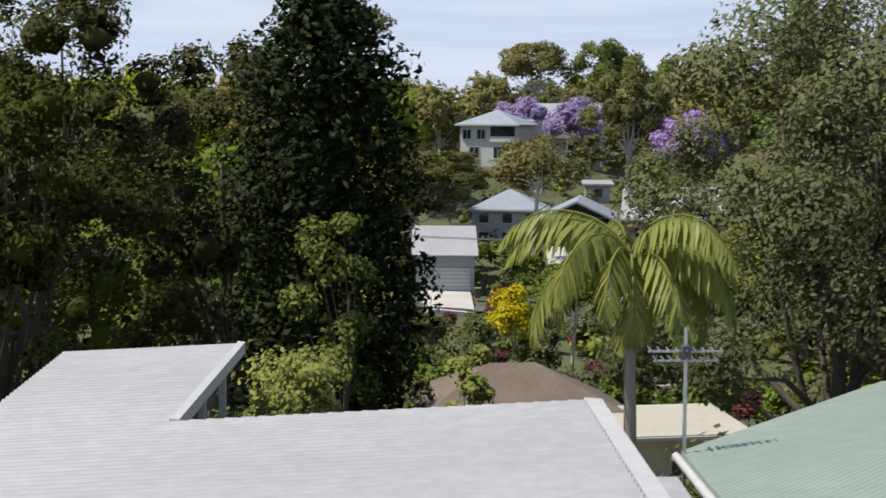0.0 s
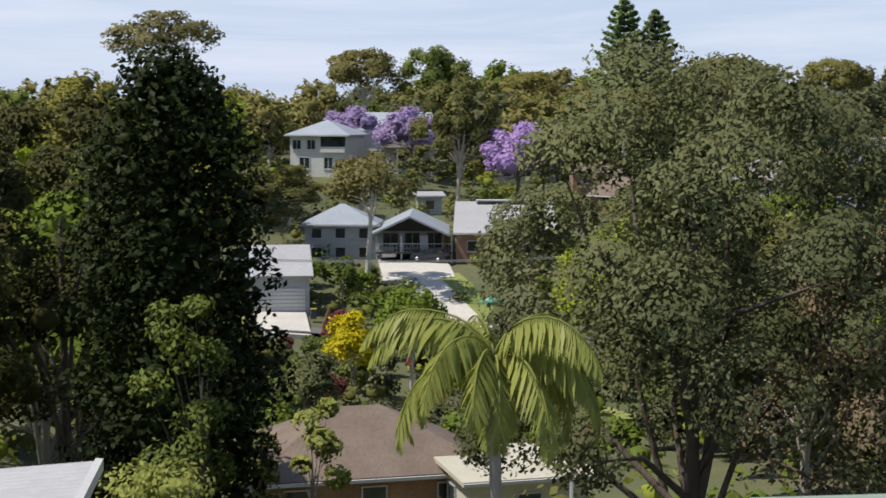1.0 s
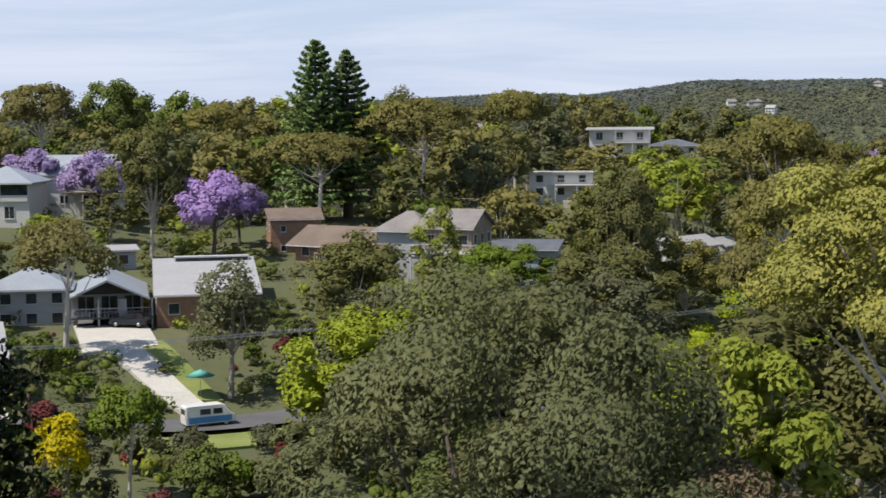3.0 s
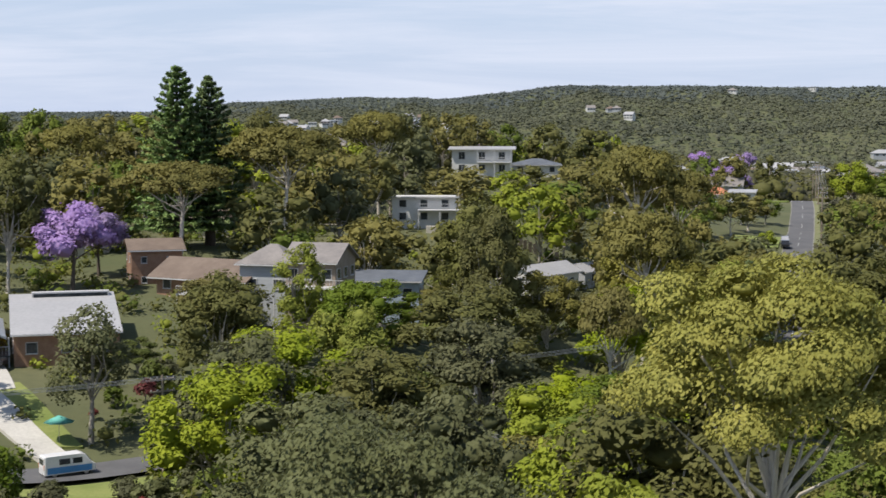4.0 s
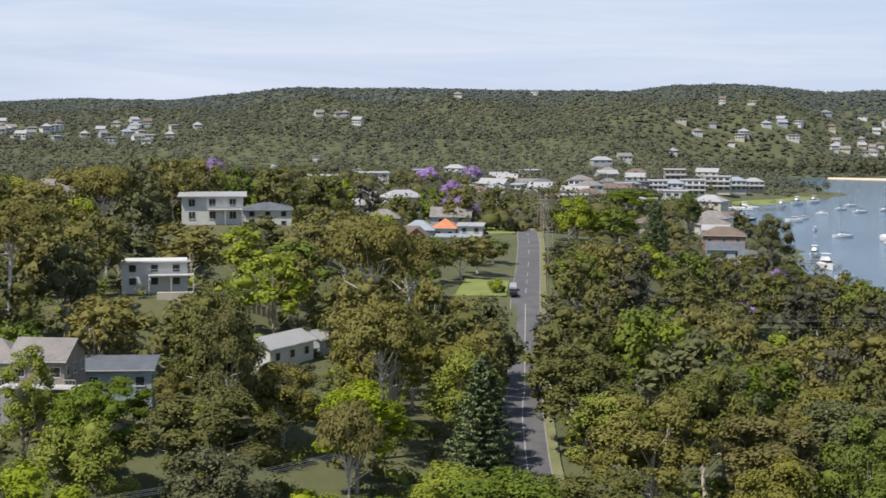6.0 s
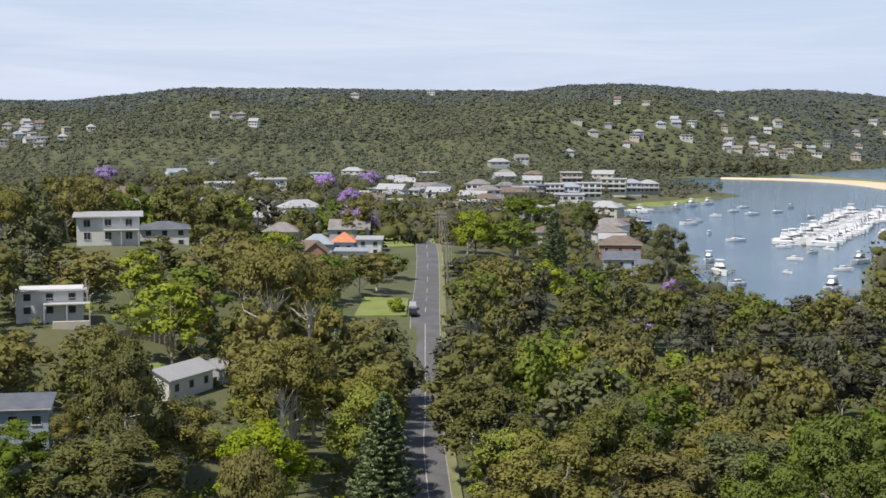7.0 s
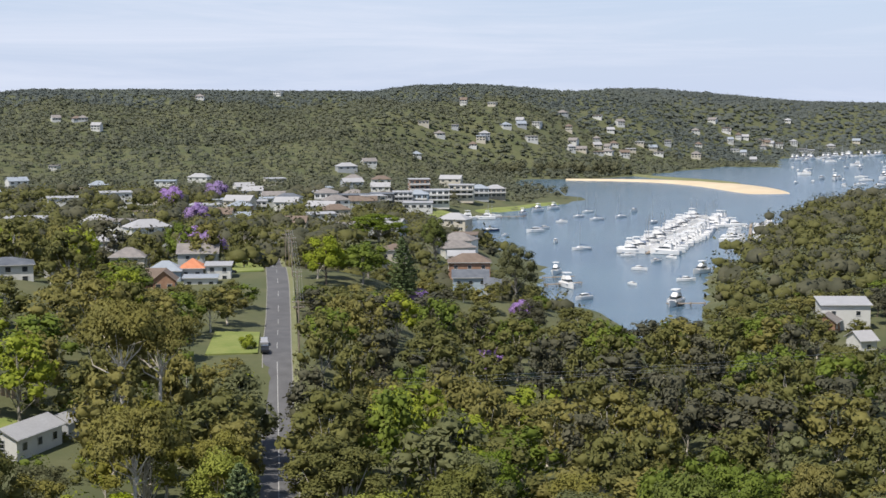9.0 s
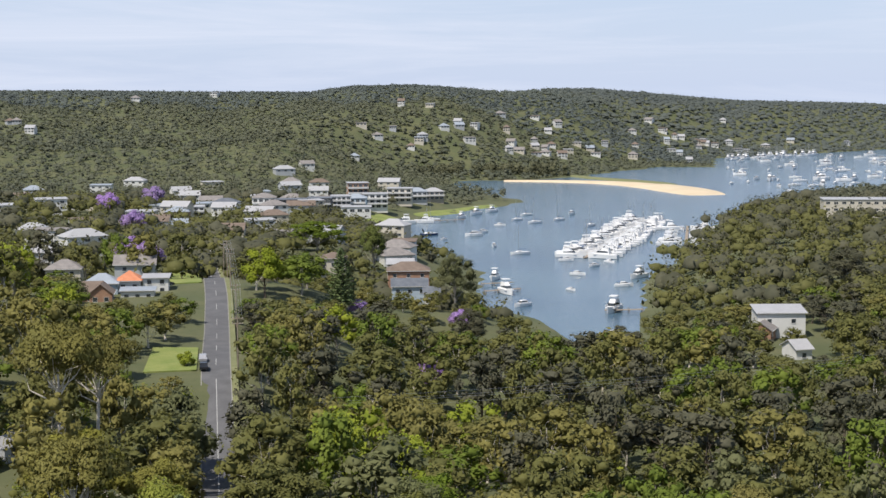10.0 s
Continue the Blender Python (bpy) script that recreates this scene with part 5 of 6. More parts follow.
deck(hj, -1.0, 7.5, -7.2, -4.3, 2.7, 2.5, True, 4, TIMBER, TRIM)
house(40.5, 240, -15, 9, 7, 2.9, "gable", 1.8, CREAM, ROOF_GREY, "cream house with a grey roof among jacarandas", wins=3)
bh = house(45.2, 212.2, -8, 6.8, 8.4, 5.4, "gable", 1.1, BRICK_WALL, ROOF_BROWN, "tall brown brick house with a low brown gable roof", base=24.3, storeys=2, wins=2, win_h=0.9, win_w=0.8)
bw = house(50.6, 199.2, -52, 14, 8, 4.6, "gable", 1.9, BRICK_WALL, ROOF_BROWN, "brown tiled house wing with a white deck", base=22.4, storeys=2, wins=4, over=0.9)
deck(bw, -2.0, 7.0, -6.4, -4.0, 2.6, 3.0, True, 4, TRIM, TRIM)
part("stone_wall", box(0.0, 7.0, -9.4, -8.0, -5, -0.6, 0.1), STONE, bw)
g2 = house(60.2, 186.0, -40, 6.6, 7.5, 6.4, "gable", 1.9, TIMBER, ROOF_GREY, "house with a grey gable roof and white railed deck", base=23.4, storeys=2, wins=3)
deck(g2, -4.0, 5.5, -6.2, -3.75, 3.4, 3.0, True, 4, TRIM, TRIM)
house(56.0, 192.0, -40, 7, 6, 5.6, "hip", 2.0, GREY_WALL, ROOF_GREY, "rear wing with a grey tiled hip roof", base=23.6, wins=2)
sh = thing("market_umbrella", pose(63.2, 176.0, gz(63.2, 176) + 0.2), "large beige garden umbrella", "umbrella")
part("pole", Heap().add(*tube([(0, 0, 0), (0, 0, 3.4)], (0.04, 0.04), 6)).mesh("pole", STEEL), None, sh)
part("canopy", mesh_np("canopy", [(a * 1.7, b * 1.7, c + 0.9) for a, b, c in hv], None, [(k, (k + 1) % 8, 8) for k in range(8)] + [((k + 1) % 8, k, 9) for k in range(8)], CREAM), None, sh)
house(73.5, 196.0, -30, 9, 6, 3.0, "skillion", 0.8, BLUE_WALL, ROOF_SLATE, "low house with a dark flat roof and white trim", base=22.6, wins=3)
md = house(146.5, 318.5, -27, 13.5, 9, 5.6, "skillion", 0.4, WHITE, ROOF_WHITE, "white modern two-storey house with a flat white roof", base=34.6, storeys=2, wins=3, over=0.9, win_h=1.7, win_w=1.5)
deck(md, -1.0, 6.7, -6.6, -4.5, 2.9, 3.0, True, 3, TRIM, TRIM, 5.6)
house(163.5, 324.5, -27, 11, 9, 4.4, "hip", 1.2, WHITE, ROOF_SLATE, "white house with a dark slate hip roof", base=32.0, storeys=2, wins=3)
m2 = house(102.6, 250.6, -25, 11.0, 8, 4.4, "skillion", -0.7, WHITE, ROOF_WHITE, "white boxy house with a tilted white roof", base=29.3, storeys=2, wins=3, over=0.6)
deck(m2, -1.0, 6.6, -6.4, -4.0, 2.4, 3.5, True, 3, TRIM, TRIM)
part("sandstone_wall", box(0.5, 6.5, -9.0, -8.4, -5, -0.2, 0.05), CREAM, m2)
sd = house(108.6, 217.4, 27, 12.0, 5.6, 3.2, "gable", 1.3, WHITE, ROOF_WHITE, "small white cottage with a white gable roof", base=19.9, wins=3)
window_part(sd, -6.0, 0, 2.2, 1.3, 1.3, "w", GREY_WALL)
house(118.5, 222.0, 27, 5, 4, 2.4, "gable", 1.0, GREY_WALL, ROOF_WHITE, "low outbuilding with a white roof", wins=1, name="outbuilding")
fence = thing("paling_fence", pose(0, 0, 0), "curved grey timber paling fence round a lawn", "fence")
for k in range(24):
    f = k / 23
    fx, fy = 102 + 17 * f, 231 + 5 * math.sin(f * 3.1) + 1.5 * f
    part("paling", box(fx, fx + 0.74, fy, fy + 0.1, gz(fx, fy) - 0.3, gz(fx, fy) + 1.7, 0.02), TIMBER, fence)
lawn("lawn_cottage", 109, 226.5, 6, 3.5, 10)
slope_slab("lawn_corner", ((184, 258), (202, 281), (175, 264), (194, 287)), LAWN, "sunny mown lawn beside the road", "lawn", 0.3)
slope_slab("lawn_corner_north", ((265, 362), (307, 419), (258, 367.5), (298, 426)), LAWN, "sunny mown lawn beside the road", "lawn", 0.3)
lawn("lawn_waterfront", 622, 655, 34, 10, 40)
lawn("lawn_point", 735, 695, 60, 9, 15)
lawn("lawn_field", 232, 130, 26, 6, 25)
house(68, 268, -20, 9, 7, 3, "gable", 1.8, CREAM, ROOF_BROWN, "cream cottage with a brown roof under gum trees", wins=3)
house(118, 345, -25, 12, 9, 5, "hip", 2.4, CREAM, ROOF_GREY, "house with a grey tiled hip roof", wins=3, storeys=2, base=36)

# the cottages by the bend in the road
house(224.0, 362.0, -38, 11, 8, 3.2, "gable", 2.6, BRICK_WALL, ROOF_BROWN, "brick cottage with a brown tiled gable roof", base=21.4, wins=2, over=0.6)
house(227.5, 357.2, 52, 8, 6, 3.4, "gable", 2.4, BRICK_WALL, ROOF_BROWN, "brick gabled front wing with a white window", base=21.2, wins=2, sides="sw")
house(236.0, 369.5, -40, 9, 7, 3.6, "hip", 2.2, BLUE_WALL, ROOF_BLUE, "cottage with a blue-grey hip roof", base=22.0, wins=2)
house(243.2, 366.6, -40, 6.5, 7, 3.8, "hip", 2.2, WHITE, ROOF_ORANGE, "cottage with a bright terracotta tiled roof", base=22.2, wins=2)
house(248.6, 361.5, -40, 7.0, 5.5, 4.6, "skillion", 0.5, WHITE, ROOF_WHITE, "white boxy extension with a flat roof", base=21.8, wins=2, storeys=2)
house(239.2, 357.0, -40, 9.0, 5, 3.2, "skillion", 0.4, WHITE, ROOF_BLUE, "white low wing with a flat blue-grey roof", base=20.8, wins=3)
house(242, 398, -40, 10, 8, 3, "hip", 2.2, CREAM, ROOF_GREY, "cream cottage with a grey roof", base=24.0, wins=2)
house(263, 392, -40, 12, 8, 3, "gable", 2.4, GREY_WALL, ROOF_GREY, "grey cottage with a grey gable roof", base=24.0, wins=2)
house(222, 402, -40, 9, 8, 3, "gable", 2.2, WHITE, ROOF_BROWN, "white cottage with a brown roof", base=24.5, wins=2)
house(252, 428, -40, 8, 6, 4, "gable", 1.6, WHITE, ROOF_WHITE, "small white house with a white metal roof", base=25.0, wins=2)
bl = house(347.0, 358.5, -44, 11.5, 8, 3.6, "gable", 2.0, BLUE_WALL, ROOF_SLATE, "pale blue house with a dark slate gable roof", base=11.6, wins=3)
house(349.0, 350.4, -44, 5, 5, 2.8, "gable", 1.6, WHITE, ROOF_SLATE, "white gabled boathouse wing", base=10.6, wins=1)
house(360.0, 372.0, -44, 14, 9, 3.6, "hip", 2.4, BRICK_WALL, ROOF_BROWN, "house with a broad brown tiled roof above the bay", base=14.6, wins=3)
house(371.0, 387.0, -44, 9, 8, 4.4, "gable", 1.4, CREAM, ROOF_WHITE, "cream house with a pale gable roof above the bay", base=14.0, wins=3)
house(352.0, 401.0, -44, 9, 8, 4.4, "hip", 1.6, CREAM, ROOF_BROWN, "cream house with a brown roof among trees", base=16.5, wins=3)
wr = house(368.4, 232.8, -46, 13.5, 8, 4.6, "skillion", 1.3, WHITE, ROOF_WHITE, "white weatherboard house with a white metal roof", base=11.4, wins=2, storeys=1)
house(361.0, 233.0, 20, 9, 6, 2.8, "gable", 2.0, BRICK_WALL, ROOF_GREY, "low house with a dark tiled gable roof", base=9.4, wins=2)
house(340, 210, -30, 4.5, 7.5, 3.6, "gable", 1.8, WHITE, ROOF_WHITE, "tall white gabled garage", base=8.4, wins=1, sides="s", name="garage")

# ---- the waterfront and the far suburb ----
FAR_CLEAR = [(342, 360, 14), (352, 352, 10), (365, 378, 14)]
ROW = ((430, 626, 14, 6, "flat", WHITE, 15.5), (462, 640, 12, 4, "hip", BRICK_WALL, 15), (478, 648, 11, 5, "flat", WHITE, 15), (527, 683, 15, 5, "hip", WHITE, 13), (549, 676, 13, 7, "hip", WHITE, 13), (566, 672, 16, 6, "flat", DARK_WALL, 12),
       (584, 668, 14, 7, "flat", DARK_WALL, 11), (592, 646, 17, 4, "flat", WHITE, 9.5), (604, 672, 11, 8, "flat", WHITE, 10), (620, 676, 13, 6.5, "hip", BLUE_WALL, 9.5), (642, 682, 15, 9, "flat", WHITE, 8), (655, 712, 13, 13, "flat", BRICK_WALL, 9),
       (690, 709, 16, 9, "flat", CREAM, 8), (716, 719, 13, 6.5, "hip", GREY_WALL, 7), (740, 727, 13, 6, "hip", STONE, 6))
for k, (x, y, w, h, kind, wall, base) in enumerate(ROW):
    FAR_CLEAR.append((x - 5, y - 6, 15))
    stack = max(1, round(h / 3))
    lab = {"flat": "waterfront house with stacked balconies under a flat roof", "hip": "waterfront house with a low hipped roof"}[kind]
    hs = house(x, y, -43 + 6 * (k % 3 - 1), w, 10, h, "hip" if kind == "hip" else "skillion", 2.2 if kind == "hip" else 0.25, wall, (ROOF_GREY, ROOF_BLUE, ROOF_WHITE, ROOF_SLATE)[k % 4] if kind == "hip" else ROOF_WHITE if wall != DARK_WALL else ROOF_SLATE,
               {WHITE: "white ", CREAM: "cream ", DARK_WALL: "charcoal ", BLUE_WALL: "pale blue ", GREY_WALL: "grey ", STONE: "sandstone ", BRICK_WALL: "brick "}[wall] + lab, base=base, storeys=stack, wins=4, group="waterfront houses", detailed=False, win_w=2.6, win_h=1.7, sides="sw")
    for st in range(1, stack):
        part("balcony", box(-w / 2, w / 2, -7.0, -5.02, st * h / stack - 0.2, st * h / stack + 0.75, 0.05), TRIM if wall != DARK_WALL else GREY_WALL, hs)
rng = np.random.default_rng(77)
far_roofs = (ROOF_WHITE, ROOF_GREY, ROOF_BROWN, ROOF_BLUE, ROOF_WHITE, ROOF_GREY)
far_walls = (WHITE, WHITE, CREAM, GREY_WALL, WHITE)
SUBURB = [(534, 895), (614, 842), (687, 902), (733, 867), (482, 828), (402, 662), (738, 841), (750, 780), (401, 722), (523, 637), (560, 760), (640, 790), (470, 720), (700, 830), (590, 900), (660, 960), (520, 980), (440, 900), (780, 930), (830, 960), (360, 640), (330, 560), (400, 520), (380, 600), (345, 770), (290, 610), (450, 560), (500, 610), (420, 480)]
HILL = [(1157, 1177), (1144, 1121), (1255, 1122), (1135, 1073), (1100, 1025), (1142, 1011), (1165, 1016), (1186, 1011), (1205, 1015), (1224, 1009), (1297, 1021), (1343, 1006), (1395, 968), (1618, 1100), (1655, 1086), (1554, 1111), (1014, 1089), (757, 1288), (741, 1237), (1102, 1430), (958, 1383), (1787, 1075), (1884, 1045), (1760, 1164),
        (1592, 1165), (503, 1387), (518, 1355), (540, 1370), (574, 1356), (579, 1302), (560, 1330), (600, 1340), (752, 1291), (735, 1300), (615, 1094), (942, 1022), (1310, 1040), (1350, 1050), (1420, 1060), (1480, 1040), (1520, 1080), (1700, 1060), (530, 1340), (486, 1372), (620, 1330), (1180, 1040), (1260, 1030), (1240, 1060)]


def up_slope(bearing, drop, eye):
    """The place on the far hills that lies this many degrees below the eye's level."""
    r = np.arange(1100.0, 1950.0, 8.0)
    x, y = r * math.sin(radians(bearing)), r * math.cos(radians(bearing))
    hit = np.nonzero(ground_z(x, y) > eye - math.tan(radians(drop)) * r)[0]
    k = int(hit[0]) if len(hit) else len(r) - 1
    return float(x[k]), float(y[k])


for k in range(54):
    spot = up_slope(rng.uniform(17.5, 24), rng.uniform(0.6, 1.35), 60) if k < 26 else up_slope(rng.uniform(43, 58), rng.uniform(0.9, 2.1), 77)
    if float(inland(np.array([spot[0]]), np.array([spot[1]]))[0]) > 25:
        HILL.append(spot)
for _ in range(34):
    a, r = radians(rng.uniform(25, 44)), rng.uniform(560, 1020)
    if float(inland(np.array([r * math.sin(a)]), np.array([r * math.cos(a)]))[0]) > 20:
        SUBURB.append((r * math.sin(a), r * math.cos(a)))
for k, (x, y) in enumerate(SUBURB + HILL):
    w, h = (rng.uniform(11, 16), rng.choice((3.2, 5.6))) if k < len(SUBURB) else (rng.uniform(6.5, 11), rng.choice((2.4, 2.8, 4.4)))
    FAR_CLEAR.append((x - 9 * x / math.hypot(x, y), y - 9 * y / math.hypot(x, y), 14 if k < len(SUBURB) else 9))
    wl = far_walls[k % 5]
    rf = far_roofs[int(rng.integers(6))]
    house(x, y, -math.degrees(math.atan2(x, y)) + rng.uniform(-25, 25), w, 9, h, ("hip", "gable", "skillion")[k % 3], 2.4 if k % 3 < 2 else 0.4, wl, rf, "distant house with pale walls among the trees", wins=3, group="distant houses", detailed=False, storeys=1 if h < 4 else 2, win_w=2.0, sides="s", base=gz(x, y) + (2.0 if k < len(SUBURB) else 1.0), foot=6)
blk = house(735, 402, -52, 46, 14, 7, "skillion", 0.3, CREAM, ROOF_WHITE, "long cream apartment building on the wooded point", base=14, storeys=2, wins=11, detailed=False, win_w=2.2, sides="s", name="apartment_building")
FAR_CLEAR += [(726, 388, 22), (715, 410, 18), (748, 380, 16), (700, 420, 14)]
for a in np.linspace(0, 1, 12):
    FAR_CLEAR.append((560 + 90 * a, 590 + 85 * a, 16))
    FAR_CLEAR.append((655 + 160 * a, 675 + 30 * a, 15))

# sand spit with its grassy back


def spit(name, pts, width, z, mat, label):
    q = resample(pts, 12.0)
    t = np.gradient(q, axis=0)
    t /= np.linalg.norm(t, axis=1, keepdims=True)
    nrm = np.stack([t[:, 1], -t[:, 0]], 1)
    k = np.linspace(0, 1, len(q))
    wd = width * (0.3 + 0.7 * k) * np.sin(np.pi * (0.12 + 0.83 * k)) ** 0.5
    v = np.concatenate([np.c_[q + nrm * (o * wd)[:, None], (zz + 0.5) * np.minimum(1, 10 * (1 - k)) - 0.5] for o, zz in ((-1, -0.5), (-0.85, z * 0.7), (0, z), (0.85, z * 0.7), (1, -0.5))])
    n = len(q)
    return tagged(new(name, mesh_np(name, v, [(j * n + i, (j + 1) * n + i, (j + 1) * n + i + 1, j * n + i + 1) for j in range(4) for i in range(n - 1)], None, mat, True)), label, "beach", kind="structure")


spit("beach", ((1016, 905), (1052, 852), (1056, 800), (1030, 735), (966, 652)), 34, 1.2, SAND, "curving spit of pale yellow sand")
spit("beach_grass", ((1112, 905), (1092, 855), (1082, 805), (1058, 750)), 15, 1.7, DRY_GRASS, "dry green grass on the sand spit")
FAR_CLEAR += [(1040, 868, 30), (1120, 870, 40), (1072, 830, 40), (1060, 760, 40)]
shore_trees = Heap()
for k in range(90):
    f = rng.uniform()
    px, py = 985 + 125 * f + rng.uniform(-14, 14), 985 - 75 * f + rng.uniform(-4, 26)
    w = rng.uniform(4.5, 7.5)
    for zz in (0.45, 0.95, 1.4):
        clump(shore_trees, rng, (px + rng.uniform(-2, 2), py, 1.0 + w * zz), w * rng.uniform(0.6, 0.9), 22, 1.0, 0.9, 0.5)
tagged(new("woodland", shore_trees.mesh("woodland", L_CASU)), "dark casuarinas standing along the far shore", "woodland", kind="stuff")
far_wood("woodland", 7000, 470, 900, 3, 20, 0.75, L_GUM, "mixed olive-green trees among the houses on the flat", 5, 9.0, 14.0)
far_wood("woodland", 3200, 470, 1000, 3, 20, 0.75, L_CASU, "dull green casuarinas among the houses on the flat", 6, 9.0, 22.0)
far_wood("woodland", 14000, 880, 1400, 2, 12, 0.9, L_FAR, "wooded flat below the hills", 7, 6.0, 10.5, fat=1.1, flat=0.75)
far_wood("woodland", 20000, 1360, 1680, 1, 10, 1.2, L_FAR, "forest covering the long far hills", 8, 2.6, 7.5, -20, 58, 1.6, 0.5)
# the ridge foliage colour carries the painted haze
far_wood("woodland", 24000, 1660, 2000, 1, 9, 1.2, L_RIDGE, "gum forest on the ridge, blue-grey with painted haze", 10, 2.6, 7.5, -20, 58, 1.7, 0.5)
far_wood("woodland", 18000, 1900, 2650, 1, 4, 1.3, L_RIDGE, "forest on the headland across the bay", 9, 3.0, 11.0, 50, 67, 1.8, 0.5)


# ---- boats ----
def loft(sections):
    """Skin over equal rows of points, closed at both ends."""
    bm = bmesh.new()
    rows = [[bm.verts.new(p) for p in r] for r in sections]
    for r0, r1 in zip(rows[:-1], rows[1:]):
        for i in range(len(r0) - 1):
            bm.faces.new((r0[i], r1[i], r1[i + 1], r0[i + 1]))
        bm.faces.new((r0[-1], r1[-1], r1[0], r0[0]))
    bm.faces.new(rows[0])
    bm.faces.new(rows[-1][::-1])
    bmesh.ops.recalc_face_normals(bm, faces=bm.faces[:])
    return bm


def hull(length, beam, free, sheer=0.35):
    rows = []
    for i in range(9):
        f = i / 8
        wide = beam / 2 * (0.82 + 0.18 * math.sin(math.pi * min(1, f * 1.4))) * max(0.03, (1 - max(0, (f - 0.45) / 0.55) ** 2.2))
        y, zt = -length / 2 + length * f, free * (1 + sheer * f * f)
        rows.append([(-wide, y, zt), (-wide * 0.86, y, free * 0.1), (-wide * 0.3, y, -0.35), (wide * 0.3, y, -0.35), (wide * 0.86, y, free * 0.1), (wide, y, zt)])
    return loft(rows)


def cabin(w0, w1, y0, y1, z0, z1, rake=0.5):
    return loft([[(-w0, y0, z0), (-w0 * 0.85, y0 + 0.1, z1), (w0 * 0.85, y0 + 0.1, z1), (w0, y0, z0)], [(-w1, y1, z0), (-w1 * 0.8, y1 - rake * (z1 - z0), z1), (w1 * 0.8, y1 - rake * (z1 - z0), z1), (w1, y1, z0)]])


def sail_boat(name, m, length, label, mat=HULL, cover=CANVAS, group="moored boats"):
    ob = thing(name, m, label, "boat", group)
    part("hull", hull(length, length * 0.3, length * 0.1), mat, ob)
    part("deck", box(-length * 0.1, length * 0.1, -length * 0.42, length * 0.3, length * 0.1, length * 0.118, 0.02), HULL, ob)
    part("cabin", cabin(length * 0.1, length * 0.06, -length * 0.1, length * 0.22, length * 0.11, length * 0.165, 0.9), HULL, ob)
    part("mast", Heap().add(*tube([(0, length * 0.08, length * 0.11), (0, length * 0.08, length * 1.35)], (0.1, 0.07), 6)).mesh("mast", STEEL), None, ob)
    part("boom", Heap().add(*tube([(0, length * 0.07, length * 0.24), (0, -length * 0.34, length * 0.24)], (0.2, 0.12), 6)).mesh("boom", cover), None, ob)
    part("stay", Heap().add(*tube([(0, length * 0.49, length * 0.14), (0, length * 0.08, length * 1.33)], (0.03, 0.03), 4)).mesh("stay", STEEL), None, ob)
    part("window", box(-length * 0.095, length * 0.095, -length * 0.04, length * 0.1, length * 0.128, length * 0.146), GLASS, ob)
    return ob


def motor_boat(name, m, length, label, bridge=True, mat=HULL, group="moored boats"):
    ob = thing(name, m, label, "boat", group)
    b = length * 0.32
    part("hull", hull(length, b, length * 0.13, 0.5), mat, ob)
    part("deck", box(-b * 0.4, b * 0.4, -length * 0.46, length * 0.28, length * 0.125, length * 0.15, 0.02), HULL, ob)
    c = part("cabin", cabin(b * 0.4, b * 0.28, -length * 0.24, length * 0.22, length * 0.15, length * 0.27, 1.2), HULL, ob)
    part("window", cabin(b * 0.385, b * 0.285, -length * 0.2, length * 0.207, length * 0.195, length * 0.245, 1.2), GLASS, c)
    if bridge:
        part("flybridge", cabin(b * 0.34, b * 0.24, -length * 0.22, length * 0.06, length * 0.27, length * 0.34, 0.8), HULL, ob)
        part("canopy", box(-b * 0.34, b * 0.34, -length * 0.2, length * 0.02, length * 0.41, length * 0.43, 0.02), HULL, ob)
        for sx in (-1, 1):
            part("canopy_post", box(sx * b * 0.3 - 0.04, sx * b * 0.3 + 0.04, -length * 0.17, -length * 0.16, length * 0.3, length * 0.41), STEEL, ob)
    else:
        part("canopy", box(-b * 0.36, b * 0.36, -length * 0.4, -length * 0.2, length * 0.26, length * 0.275, 0.02), CANVAS, ob)
        for sx in (-1, 1):
            part("canopy_post", box(sx * b * 0.33 - 0.03, sx * b * 0.33 + 0.03, -length * 0.38, -length * 0.37, length * 0.14, length * 0.26), STEEL, ob)
    part("bow_rail", Heap().add(*tube([(-b * 0.38, length * 0.2, length * 0.24), (0, length * 0.5, length * 0.28), (b * 0.38, length * 0.2, length * 0.24)], (0.03, 0.03, 0.03), 4)).mesh("bow_rail", STEEL), None, ob)
    return ob


rng = np.random.default_rng(21)
yacht = sail_boat("sail_boat", pose(552.6, 487.8, 0, 0, 0, 70), 10.5, "white sailing yacht at a mooring with furled sails")
yacht_blue = sail_boat("sail_boat", pose(594, 590, 0, 0, 0, 80), 11.5, "navy-hulled sailing yacht at a mooring", HULL_BLUE)
cruiser = motor_boat("motor_boat", pose(437.6, 395.5, 0, 0, 0, 150), 13.5, "large white flybridge motor cruiser beside a jetty")
runabout = motor_boat("motor_boat", pose(503.8, 413, 0, 0, 0, 200), 7.0, "small white cabin runabout at a mooring", False)
for x, y, s in ((719, 600, 1), (694, 598, 1), (703, 620, 0.9), (669, 660, 1), (735, 640, 0.9), (700, 560, 1.0)):
    put_at = copy_thing(yacht, pose(x, y, 0, 0, 0, rng.uniform(40, 110)))
    put_at.scale = (s, s, s)
for x, y, s in ((571, 521, 1.1), (608, 569, 1.5), (544, 452, 1.0), (462, 383, 0.7), (534, 428, 0.9), (551, 432, 0.9), (486, 375, 1.1), (415, 368, 1.2), (381.5, 300, 1.1), (378, 294, 1.0), (581, 566, 0.7), (626, 579, 1.1), (666, 601, 1.0), (759, 622, 1.4), (711, 502, 1.0)):
    c = copy_thing(runabout, pose(x, y, 0, 0, 0, rng.uniform(50, 230)))
    c.scale = (s, s, s)
